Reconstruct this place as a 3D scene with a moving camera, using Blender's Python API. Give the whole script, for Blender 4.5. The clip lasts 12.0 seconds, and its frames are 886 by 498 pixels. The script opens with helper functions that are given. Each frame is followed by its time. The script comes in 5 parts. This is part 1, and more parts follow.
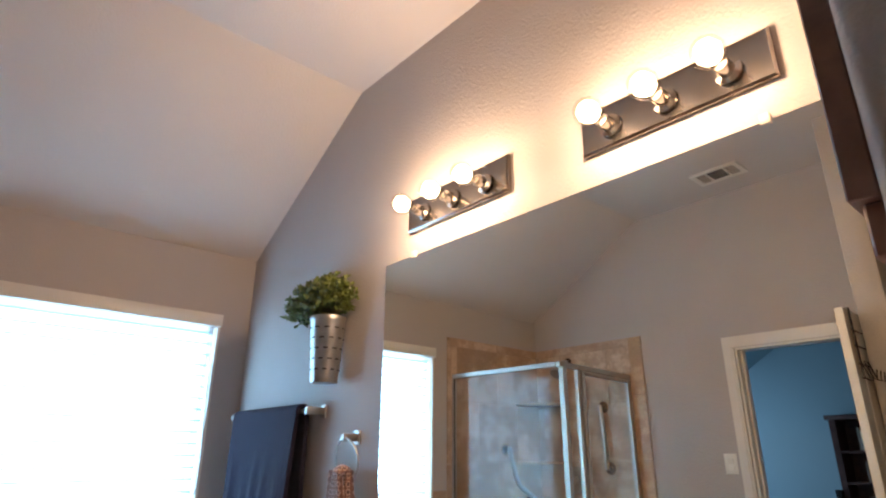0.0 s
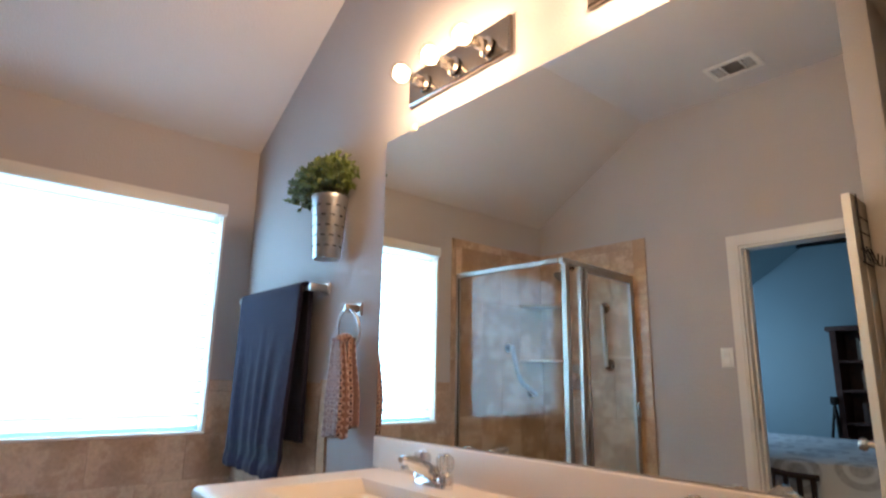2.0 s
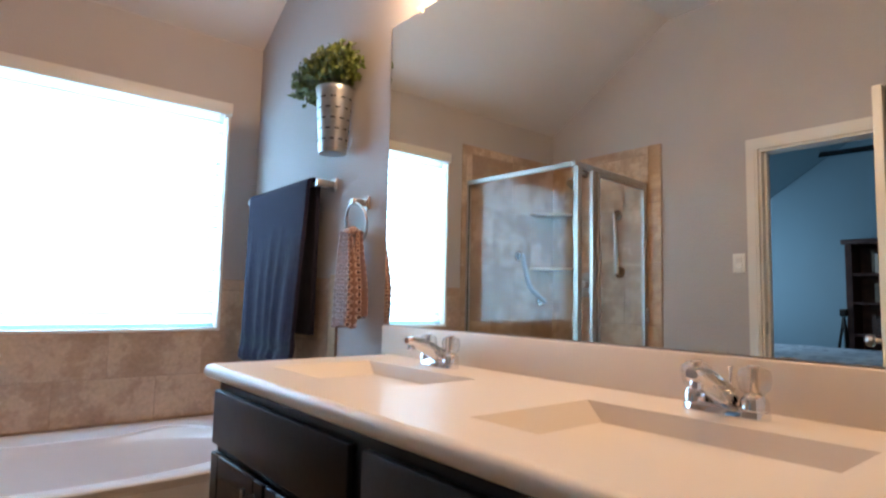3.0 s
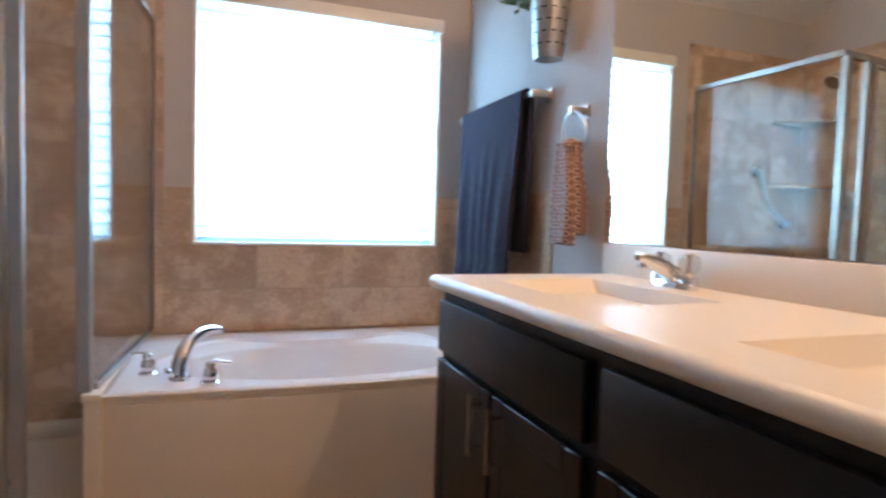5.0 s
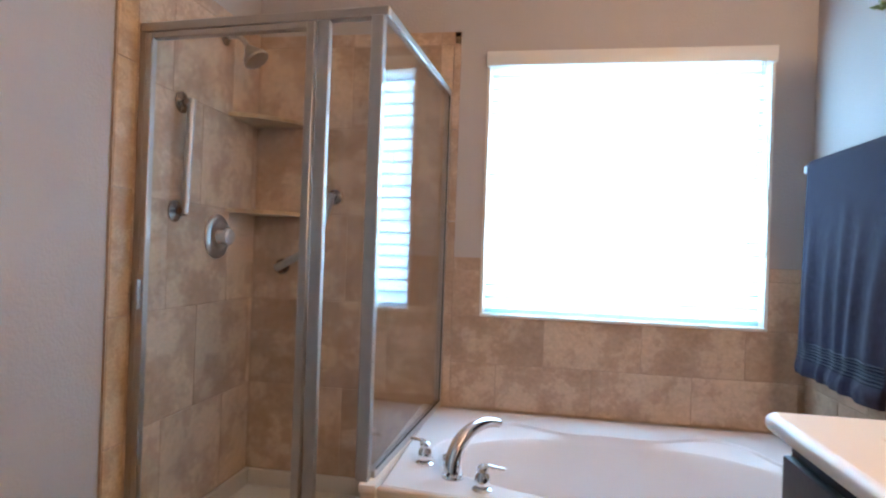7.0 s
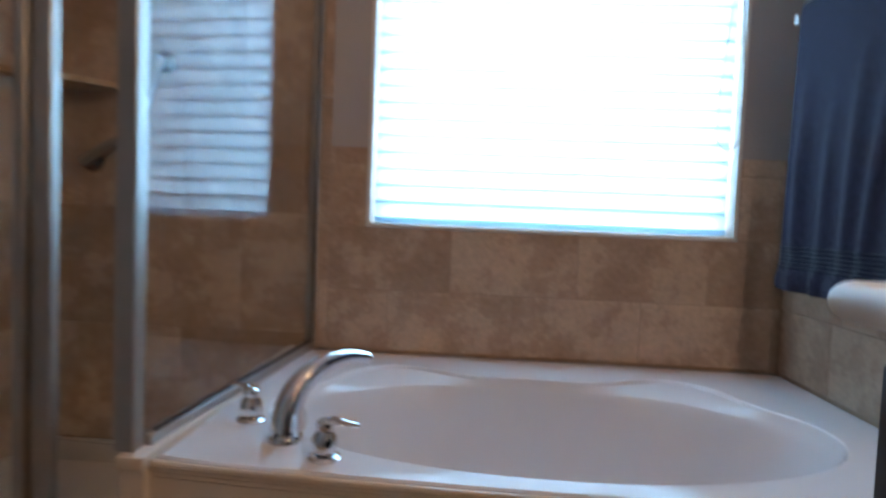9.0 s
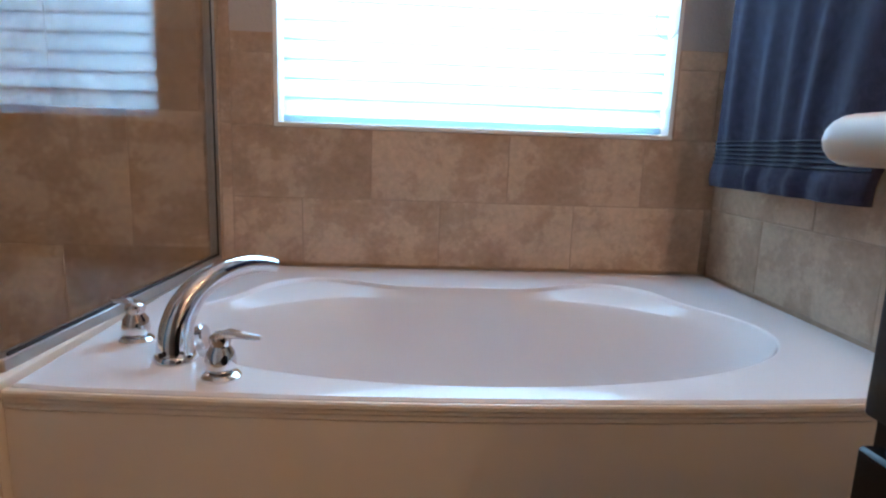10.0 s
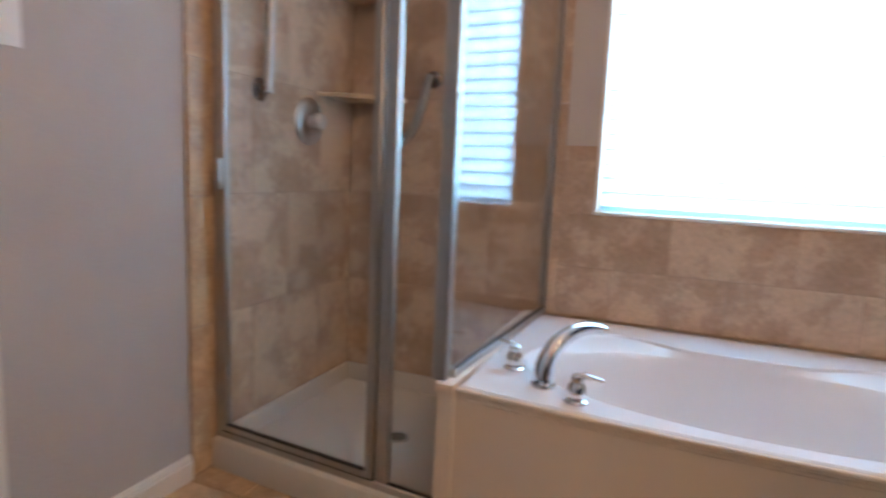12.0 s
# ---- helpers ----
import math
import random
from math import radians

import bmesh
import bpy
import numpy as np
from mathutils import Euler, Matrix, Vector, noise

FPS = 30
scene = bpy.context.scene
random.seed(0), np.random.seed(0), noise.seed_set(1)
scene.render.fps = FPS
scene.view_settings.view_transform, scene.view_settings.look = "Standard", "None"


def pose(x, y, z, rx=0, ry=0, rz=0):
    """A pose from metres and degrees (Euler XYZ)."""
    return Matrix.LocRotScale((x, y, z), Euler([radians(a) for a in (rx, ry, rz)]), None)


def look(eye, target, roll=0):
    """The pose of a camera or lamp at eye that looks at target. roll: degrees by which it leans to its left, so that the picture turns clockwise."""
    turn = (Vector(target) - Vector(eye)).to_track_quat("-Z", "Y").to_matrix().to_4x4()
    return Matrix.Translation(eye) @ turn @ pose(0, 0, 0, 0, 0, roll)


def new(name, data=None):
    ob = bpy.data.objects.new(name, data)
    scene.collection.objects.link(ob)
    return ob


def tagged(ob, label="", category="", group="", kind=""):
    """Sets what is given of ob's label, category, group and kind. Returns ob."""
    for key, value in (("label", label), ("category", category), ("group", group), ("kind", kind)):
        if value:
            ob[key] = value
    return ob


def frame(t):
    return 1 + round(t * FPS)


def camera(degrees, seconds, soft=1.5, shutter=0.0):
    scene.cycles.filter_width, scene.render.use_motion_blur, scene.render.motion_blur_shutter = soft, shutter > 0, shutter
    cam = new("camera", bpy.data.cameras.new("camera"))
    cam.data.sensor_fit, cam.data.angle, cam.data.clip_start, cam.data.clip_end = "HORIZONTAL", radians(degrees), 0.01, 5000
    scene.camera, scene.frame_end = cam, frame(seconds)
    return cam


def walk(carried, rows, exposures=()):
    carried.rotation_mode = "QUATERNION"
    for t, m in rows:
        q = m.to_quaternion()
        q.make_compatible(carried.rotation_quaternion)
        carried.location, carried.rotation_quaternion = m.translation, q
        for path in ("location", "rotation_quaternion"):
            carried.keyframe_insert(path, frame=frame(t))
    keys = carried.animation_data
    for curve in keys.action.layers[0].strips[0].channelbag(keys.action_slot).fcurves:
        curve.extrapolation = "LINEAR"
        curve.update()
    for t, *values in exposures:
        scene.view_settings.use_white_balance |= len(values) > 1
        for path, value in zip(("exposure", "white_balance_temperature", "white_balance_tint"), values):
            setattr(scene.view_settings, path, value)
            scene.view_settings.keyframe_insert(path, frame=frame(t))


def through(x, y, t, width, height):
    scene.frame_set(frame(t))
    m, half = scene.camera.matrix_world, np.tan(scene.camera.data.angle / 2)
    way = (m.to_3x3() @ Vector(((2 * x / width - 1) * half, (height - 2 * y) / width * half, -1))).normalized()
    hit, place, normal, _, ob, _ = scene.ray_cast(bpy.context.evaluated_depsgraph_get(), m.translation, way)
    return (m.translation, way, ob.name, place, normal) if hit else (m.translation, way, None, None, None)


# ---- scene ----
cam = camera(74.8, 12.0, soft=2.2, shutter=0.5)
PATH = [
    (0, (-0.0971, -0.1086, 1.399), (1.0886, 1.239, 2.0352), 0.3),
    (0.5, (-0.0914, -0.1067, 1.3695), (1.0905, 1.2457, 2.0057), 0.4),
    (1, (-0.0705, -0.101, 1.3181), (1.1124, 1.2667, 1.919), 0.6),
    (1.5, (-0.0467, -0.0914, 1.2552), (1.1457, 1.2971, 1.7829), 0.8),
    (2, (-0.0267, -0.0914, 1.2), (1.1762, 1.3257, 1.6143), 1.0),
    (2.5, (-0.0029, -0.0657, 1.1333), (1.2133, 1.3724, 1.4171), 1.1),
    (2.7, (0.0076, -0.0676, 1.1181), (1.2229, 1.381, 1.3505), 1.1),
    (4.5, (0.06, -0.0229, 1.0152), (0.94, 1.6648, 0.941), 1.5),
    (5, (0.0229, 0.0495, 1.059), (0.6657, 1.84, 0.9619), 1.7),
    (5.5, (0.0, 0.1371, 1.1038), (0.3733, 2.0019, 1.0067), 2.0),
    (6, (0.0314, 0.2295, 1.1514), (0.1257, 2.1305, 1.079), 2.0),
    (6.5, (0.0676, 0.2971, 1.2029), (-0.1419, 2.1905, 1.201), 2.0),
    (8.5, (0.1924, 0.8467, 1.0467), (-0.2029, 2.7095, 1.0581), 2.1),
    (9, (0.2267, 1.0695, 0.94), (0.0971, 2.9676, 0.8448), 2.3),
    (9.5, (0.2419, 1.1981, 0.8781), (0.2752, 3.0895, 0.6543), 2.3),
    (10, (0.2514, 1.2143, 0.8657), (0.3524, 3.0876, 0.5324), 2.0),
    (10.5, (0.2562, 1.141, 0.9314), (0.3705, 3.0114, 0.5876), 1.9),
    (11, (0.2419, 0.96, 1.0267), (0.22, 2.8371, 0.7029), 2.2),
    (11.5, (0.219, 0.8057, 1.059), (-0.1524, 2.6514, 0.7667), 2.3),
    (12, (0.159, 0.6705, 1.0648), (-0.559, 2.4152, 0.8), 2.5),
]
EXPOSURES = [(0.0, 0.13), (1.0, 0.14), (2.5, 0.4), (4.5, 0.48), (5.0, 0.63), (5.5, 0.72), (6.5, 0.86), (7.5, 0.38), (8.5, -0.24), (9.0, -0.29), (9.5, 0.02), (10.0, 0.26), (10.5, 0.5), (11.0, 0.74), (11.5, 0.74), (12.0, 0.6)]
walk(cam, [(t, look(eye, target, roll)) for t, eye, target, roll in PATH], EXPOSURES)

# ---------------------------------------------------------------- light
world = bpy.data.worlds.new("world")
scene.world = world
world.use_nodes = True
wn = world.node_tree.nodes
sky = wn.new("ShaderNodeTexSky")
sky.sky_type, sky.sun_disc, sky.sun_elevation, sky.sun_rotation = "NISHITA", False, radians(50), radians(160)
wn["Background"].inputs["Strength"].default_value = 0.1
world.node_tree.links.new(sky.outputs["Color"], wn["Background"].inputs["Color"])

sun = new("sun", bpy.data.lights.new("sun", "SUN"))
sun.data.energy, sun.data.angle, sun.data.color = 3.0, radians(0.5), (1.0, 0.95, 0.88)
sun.matrix_world = look((2, -6, 9), (0, 0, 0))

WINDOW_W, BULB_W, BEDROOM_W = 58.0, 4.9, 24.0


def area_lamp(name, eye, target, sx, sy, watts, colour):
    d = bpy.data.lights.new(name, "AREA")
    d.shape, d.size, d.size_y, d.energy, d.color = "RECTANGLE", sx, sy, watts, colour
    ob = new(name, d)
    ob.matrix_world = look(eye, target)
    return ob


# daylight that falls into the openings of the two windows
area_lamp("window_daylight", (0.4365, 3.10, 1.4755), (0.4365, 0.0, 1.4755), 1.16, 1.085, WINDOW_W, (0.66, 0.80, 1.0))
area_lamp("bedroom_daylight", (-3.85, 3.64, 1.5), (-3.85, 0.0, 1.4), 1.3, 1.15, BEDROOM_W, (0.40, 0.64, 1.0))


# ---------------------------------------------------------------- materials
def material(name, colour, rough=0.5, metal=0.0, vary=0.0, vary_scale=8.0, bump=0.0, bump_scale=200.0, second=None, coat=0.0, detail=4.0, spec=0.5, sheen=0.0):
    m = bpy.data.materials.new(name)
    m.use_nodes = True
    n, l = m.node_tree.nodes, m.node_tree.links
    b = n["Principled BSDF"]
    b.inputs["Base Color"].default_value = (*colour, 1)
    b.inputs["Roughness"].default_value = rough
    b.inputs["Metallic"].default_value = metal
    b.inputs["Specular IOR Level"].default_value = spec
    b.inputs["Coat Weight"].default_value = coat
    b.inputs["Sheen Weight"].default_value = sheen
    co = n.new("ShaderNodeTexCoord")
    if vary > 0:
        t = n.new("ShaderNodeTexNoise")
        t.inputs["Scale"].default_value, t.inputs["Detail"].default_value = vary_scale, detail
        l.new(co.outputs["Object"], t.inputs["Vector"])
        r = n.new("ShaderNodeValToRGB")
        s = second or tuple(c * (1 - vary) for c in colour)
        r.color_ramp.elements[0].position, r.color_ramp.elements[1].position = 0.32, 0.68
        r.color_ramp.elements[0].color, r.color_ramp.elements[1].color = (*s, 1), (*colour, 1)
        l.new(t.outputs["Fac"], r.inputs["Fac"])
        l.new(r.outputs["Color"], b.inputs["Base Color"])
        q = n.new("ShaderNodeMapRange")
        q.inputs["To Min"].default_value, q.inputs["To Max"].default_value = max(0.02, rough * 0.85), min(1, rough * 1.15)
        l.new(t.outputs["Fac"], q.inputs["Value"])
        l.new(q.outputs["Result"], b.inputs["Roughness"])
    if bump > 0:
        t2 = n.new("ShaderNodeTexNoise")
        t2.inputs["Scale"].default_value, t2.inputs["Detail"].default_value = bump_scale, 3.0
        l.new(co.outputs["Object"], t2.inputs["Vector"])
        bp = n.new("ShaderNodeBump")
        bp.inputs["Strength"].default_value, bp.inputs["Distance"].default_value = bump, 0.004
        l.new(t2.outputs["Fac"], bp.inputs["Height"])
        l.new(bp.outputs["Normal"], b.inputs["Normal"])
    return m


def tile_material(name, light, dark, scale=4.2, rough=0.38):
    """Travertine-look ceramic: cloudy patches with sharp edges over a fine grain, shifted from tile to tile."""
    m = material(name, light, rough)
    n, l = m.node_tree.nodes, m.node_tree.links
    b = n["Principled BSDF"]
    co, info = n.new("ShaderNodeTexCoord"), n.new("ShaderNodeObjectInfo")
    sh = n.new("ShaderNodeVectorMath")
    sh.operation = "ADD"
    mul = n.new("ShaderNodeMath")
    mul.operation, mul.inputs[1].default_value = "MULTIPLY", 37.0
    l.new(info.outputs["Random"], mul.inputs[0])
    l.new(co.outputs["Object"], sh.inputs[0])
    l.new(mul.outputs[0], sh.inputs[1])
    big = n.new("ShaderNodeTexNoise")
    big.inputs["Scale"].default_value, big.inputs["Detail"].default_value, big.inputs["Roughness"].default_value = scale, 9.0, 0.68
    fine = n.new("ShaderNodeTexNoise")
    fine.inputs["Scale"].default_value, fine.inputs["Detail"].default_value = scale * 14, 5.0
    for t in (big, fine):
        l.new(sh.outputs[0], t.inputs["Vector"])
    ramp = n.new("ShaderNodeValToRGB")
    e = ramp.color_ramp.elements
    e[0].position, e[0].color = 0.40, (*dark, 1)
    e[1].position, e[1].color = 0.60, (*light, 1)
    mid = e.new(0.505)
    mid.color = (*[0.62 * d + 0.38 * c for d, c in zip(dark, light)], 1)
    edge = e.new(0.53)
    edge.color = (*[0.25 * d + 0.75 * c for d, c in zip(dark, light)], 1)
    l.new(big.outputs["Fac"], ramp.inputs["Fac"])
    mix = n.new("ShaderNodeMix")
    mix.data_type, mix.blend_type = "RGBA", "MULTIPLY"
    mix.inputs["Factor"].default_value = 0.45
    fr = n.new("ShaderNodeMapRange")
    fr.inputs["From Min"].default_value, fr.inputs["From Max"].default_value = 0.3, 0.7
    fr.inputs["To Min"].default_value, fr.inputs["To Max"].default_value = 0.72, 1.12
    l.new(fine.outputs["Fac"], fr.inputs["Value"])
    l.new(ramp.outputs["Color"], mix.inputs["A"])
    l.new(fr.outputs["Result"], mix.inputs["B"])
    hue = n.new("ShaderNodeHueSaturation")
    vr = n.new("ShaderNodeMapRange")
    vr.inputs["To Min"].default_value, vr.inputs["To Max"].default_value = 0.9, 1.1
    l.new(info.outputs["Random"], vr.inputs["Value"])
    l.new(vr.outputs["Result"], hue.inputs["Value"])
    l.new(mix.outputs["Result"], hue.inputs["Color"])
    l.new(hue.outputs["Color"], b.inputs["Base Color"])
    bp = n.new("ShaderNodeBump")
    bp.inputs["Strength"].default_value, bp.inputs["Distance"].default_value = 0.25, 0.002
    l.new(fine.outputs["Fac"], bp.inputs["Height"])
    l.new(bp.outputs["Normal"], b.inputs["Normal"])
    return m


def glass_material(name, tint=(0.95, 0.97, 0.96), f0=0.045, rough=0.0):
    m = bpy.data.materials.new(name)
    m.use_nodes = True
    n, l = m.node_tree.nodes, m.node_tree.links
    n.remove(n["Principled BSDF"])
    tr, gl, mx, lw, pw, mr = (n.new("ShaderNode" + k) for k in ("BsdfTransparent", "BsdfGlossy", "MixShader", "LayerWeight", "Math", "MapRange"))
    tr.inputs["Color"].default_value = (*tint, 1)
    gl.inputs["Roughness"].default_value = rough
    lw.inputs["Blend"].default_value = 0.5
    pw.operation, pw.inputs[1].default_value = "POWER", 4.9
    mr.inputs["To Min"].default_value, mr.inputs["To Max"].default_value = f0, 1.0
    l.new(lw.outputs["Facing"], pw.inputs[0])
    l.new(pw.outputs[0], mr.inputs["Value"])
    l.new(mr.outputs["Result"], mx.inputs[0])
    l.new(tr.outputs[0], mx.inputs[1])
    l.new(gl.outputs[0], mx.inputs[2])
    l.new(mx.outputs[0], n["Material Output"].inputs["Surface"])
    return m


def glow_material(name, colour, strength):
    m = bpy.data.materials.new(name)
    m.use_nodes = True
    b = m.node_tree.nodes["Principled BSDF"]
    b.inputs["Base Color"].default_value = (*colour, 1)
    b.inputs["Emission Color"].default_value = (*colour, 1)
    b.inputs["Emission Strength"].default_value = strength
    return m


def shade_material(name, through=0.7):
    """Woven translucent blind fabric."""
    m = bpy.data.materials.new(name)
    m.use_nodes = True
    n, l = m.node_tree.nodes, m.node_tree.links
    n.remove(n["Principled BSDF"])
    df, tl, mx = (n.new("ShaderNode" + k) for k in ("BsdfDiffuse", "BsdfTranslucent", "MixShader"))
    df.inputs["Color"].default_value = (0.74, 0.82, 0.86, 1)
    tl.inputs["Color"].default_value = (0.50, 0.745, 0.89, 1)
    t, co = n.new("ShaderNodeTexNoise"), n.new("ShaderNodeTexCoord")
    t.inputs["Scale"].default_value = 400.0
    l.new(co.outputs["Object"], t.inputs["Vector"])
    bp = n.new("ShaderNodeBump")
    bp.inputs["Strength"].default_value, bp.inputs["Distance"].default_value = 0.2, 0.001
    l.new(t.outputs["Fac"], bp.inputs["Height"])
    l.new(bp.outputs["Normal"], df.inputs["Normal"])
    mx.inputs[0].default_value = through
    l.new(df.outputs[0], mx.inputs[1])
    l.new(tl.outputs[0], mx.inputs[2])
    l.new(mx.outputs[0], n["Material Output"].inputs["Surface"])
    return m


def medallion_cloth(name):
    """Bedspread cloth: large round medallions of grey rings on off-white, broken by the weave."""
    m = material(name, (0.60, 0.62, 0.64), 0.9, bump=0.4, bump_scale=60.0)
    n, l = m.node_tree.nodes, m.node_tree.links
    co, sx, cb = n.new("ShaderNodeTexCoord"), n.new("ShaderNodeSeparateXYZ"), n.new("ShaderNodeCombineXYZ")
    l.new(co.outputs["Object"], sx.inputs[0])
    drop = n.new("ShaderNodeMath")
    drop.operation = "SUBTRACT"
    l.new(sx.outputs["X"], drop.inputs[0])
    l.new(sx.outputs["Z"], drop.inputs[1])
    l.new(sx.outputs["Y"], cb.inputs[0])
    l.new(drop.outputs[0], cb.inputs[1])
    vo = n.new("ShaderNodeTexVoronoi")
    vo.voronoi_dimensions = "2D"
    vo.inputs["Scale"].default_value, vo.inputs["Randomness"].default_value = 2.6, 0.25
    l.new(cb.outputs[0], vo.inputs["Vector"])
    rp = n.new("ShaderNodeValToRGB")
    e = rp.color_ramp.elements
    e[0].position, e[0].color = 0.0, (0.22, 0.25, 0.29, 1)
    e[1].position, e[1].color = 0.55, (0.78, 0.80, 0.82, 1)
    for at, v in ((0.16, 0.26), (0.20, 0.74), (0.26, 0.76), (0.29, 0.32), (0.38, 0.30), (0.42, 0.74)):
        e.new(at).color = (v, v * 1.04, v * 1.08, 1)
    l.new(vo.outputs["Distance"], rp.inputs["Fac"])
    t = n.new("ShaderNodeTexNoise")
    t.inputs["Scale"].default_value, t.inputs["Detail"].default_value = 34.0, 5.0
    l.new(co.outputs["Object"], t.inputs["Vector"])
    mx = n.new("ShaderNodeMix")
    mx.data_type = "RGBA"
    mx.inputs["B"].default_value = (0.72, 0.74, 0.77, 1)
    l.new(t.outputs["Fac"], mx.inputs["Factor"])
    l.new(rp.outputs["Color"], mx.inputs["A"])
    l.new(mx.outputs["Result"], n["Principled BSDF"].inputs["Base Color"])
    return m


def ringed_cloth(name):
    """Hand towel cloth: pale rings with dark hearts on rust brown."""
    m = material(name, (0.5, 0.3, 0.2), 0.95, bump=0.5, bump_scale=500.0, sheen=0.3)
    n, l = m.node_tree.nodes, m.node_tree.links
    b = n["Principled BSDF"]
    uv = n.new("ShaderNodeUVMap")
    sc = n.new("ShaderNodeVectorMath")
    sc.operation = "MULTIPLY"
    sc.inputs[1].default_value = (6.0, 15.2, 1.0)
    l.new(uv.outputs[0], sc.inputs[0])
    fr = n.new("ShaderNodeVectorMath")
    fr.operation = "FRACTION"
    l.new(sc.outputs[0], fr.inputs[0])
    sb = n.new("ShaderNodeVectorMath")
    sb.operation = "SUBTRACT"
    sb.inputs[1].default_value = (0.5, 0.5, 0.0)
    l.new(fr.outputs[0], sb.inputs[0])
    ln = n.new("ShaderNodeVectorMath")
    ln.operation = "LENGTH"
    l.new(sb.outputs[0], ln.inputs[0])
    rr = n.new("ShaderNodeValToRGB")
    rr.color_ramp.interpolation = "CONSTANT"
    e = rr.color_ramp.elements
    e[0].position, e[0].color = 0.0, (0.11, 0.055, 0.05, 1)
    e[1].position, e[1].color = 0.25, (0.56, 0.37, 0.30, 1)
    o = e.new(0.40)
    o.color = (0.25, 0.13, 0.10, 1)
    l.new(ln.outputs["Value"], rr.inputs["Fac"])
    l.new(rr.outputs["Color"], b.inputs["Base Color"])
    return m


WALL = material("wall_paint", (0.462, 0.416, 0.388), 0.7, vary=0.06, vary_scale=2.5, bump=0.55, bump_scale=95.0)
CEIL = material("ceiling_paint", (0.62, 0.565, 0.525), 0.8, vary=0.05, vary_scale=2.0, bump=0.4, bump_scale=110.0)
TRIM = material("trim_paint", (0.74, 0.70, 0.64), 0.38, vary=0.06, vary_scale=6.0, bump=0.05, bump_scale=60.0)
TILE = tile_material("travertine_tile", (0.58, 0.424, 0.302), (0.405, 0.270, 0.178))
EDGE_TILE = tile_material("bullnose_tile", (0.60, 0.42, 0.255), (0.45, 0.285, 0.16), 7.0)
GROUT = material("grout", (0.45, 0.325, 0.23), 0.9, vary=0.2, vary_scale=30.0, bump=0.3, bump_scale=300.0)
FLOOR_TILE = tile_material("floor_tile", (0.55, 0.39, 0.25), (0.41, 0.275, 0.165), 4.0, 0.45)
ACRYLIC = material("tub_acrylic", (0.78, 0.74, 0.735), 0.045, vary=0.02, vary_scale=3.0, spec=0.4)
PANEL = material("apron_acrylic", (0.72, 0.61, 0.505), 0.30, vary=0.04, vary_scale=3.0)
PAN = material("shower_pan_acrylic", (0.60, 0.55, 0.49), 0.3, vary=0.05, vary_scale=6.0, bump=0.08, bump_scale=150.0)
MARBLE = material("cultured_marble", (0.76, 0.66, 0.55), 0.42, vary=0.03, vary_scale=4.0)
ESPRESSO = material("espresso_wood", (0.0070, 0.0078, 0.0115), 0.40, vary=0.35, vary_scale=12.0, bump=0.08, bump_scale=70.0, spec=0.3)
WALNUT = material("dark_walnut", (0.06, 0.031, 0.022), 0.5, vary=0.4, vary_scale=14.0, bump=0.15, bump_scale=60.0)
CHROME = material("chrome", (0.83, 0.83, 0.84), 0.06, 1.0, vary=0.04, vary_scale=30.0)
NICKEL = material("brushed_nickel", (0.50, 0.47, 0.44), 0.34, 1.0, vary=0.08, vary_scale=40.0)
BRONZE = material("dark_nickel_plate", (0.30, 0.26, 0.24), 0.14, 1.0, vary=0.1, vary_scale=20.0)
PULL = material("dull_nickel_pull", (0.36, 0.33, 0.30), 0.36, 1.0, vary=0.08, vary_scale=40.0)
PLATE = material("polished_nickel_plate", (0.46, 0.41, 0.37), 0.15, 1.0, vary=0.1, vary_scale=20.0)
ALU = material("satin_aluminium", (0.50, 0.465, 0.43), 0.46, 1.0, vary=0.08, vary_scale=25.0)
RUBBER = material("black_gasket", (0.02, 0.02, 0.02), 0.6)
GALV = material("galvanised_steel", (0.52, 0.51, 0.49), 0.36, 1.0, vary=0.25, vary_scale=28.0, bump=0.1, bump_scale=80.0)
NAVY = material("navy_terry", (0.029, 0.026, 0.050), 0.98, vary=0.4, vary_scale=60.0, bump=0.9, bump_scale=420.0, sheen=0.08, spec=0.15)
NAVY_BAND = material("navy_dobby_band", (0.006, 0.007, 0.018), 0.8, vary=0.2, vary_scale=60.0, bump=0.3, bump_scale=300.0)
RINGS = ringed_cloth("ring_print_terry")
LEAF = material("box_leaf", (0.20, 0.24, 0.045), 0.45, vary=0.55, vary_scale=22.0, second=(0.055, 0.085, 0.02))
STEM = material("stem", (0.10, 0.09, 0.03), 0.7)
PANE = glass_material("shower_glass", (0.982, 0.988, 0.985), 0.028)
WINDOW_PANE = glass_material("window_glass")
CRYSTAL = glass_material("clear_acrylic", (0.90, 0.88, 0.86), 0.10, 0.03)
BULB_GLASS = glass_material("bulb_glass", (1.0, 0.97, 0.92), 0.03)
GLOW = glow_material("filament_glow", (1.0, 0.78, 0.50), 14.0)
MIRROR = material("mirror_silver", (0.95, 0.965, 0.88), 0.0, 1.0)
PLASTIC = material("white_plastic", (0.78, 0.75, 0.70), 0.35, vary=0.03, vary_scale=10.0)
CLEAR_KNOB = material("pale_acrylic", (0.55, 0.54, 0.52), 0.12, coat=0.4, vary=0.1, vary_scale=40.0)
CLEAR_CLIP = material("clip_plastic", (0.75, 0.68, 0.55), 0.25)
SHADE = shade_material("blind_fabric")
SEAM = shade_material("blind_seam", 0.38)
CORD = material("blind_cord", (0.48, 0.44, 0.40), 0.8)
# flat grey painted as the shade inside the vent duct and the drain
DUCT = material("duct_shadow_grey", (0.14, 0.13, 0.12), 0.8, vary=0.2, vary_scale=20.0)
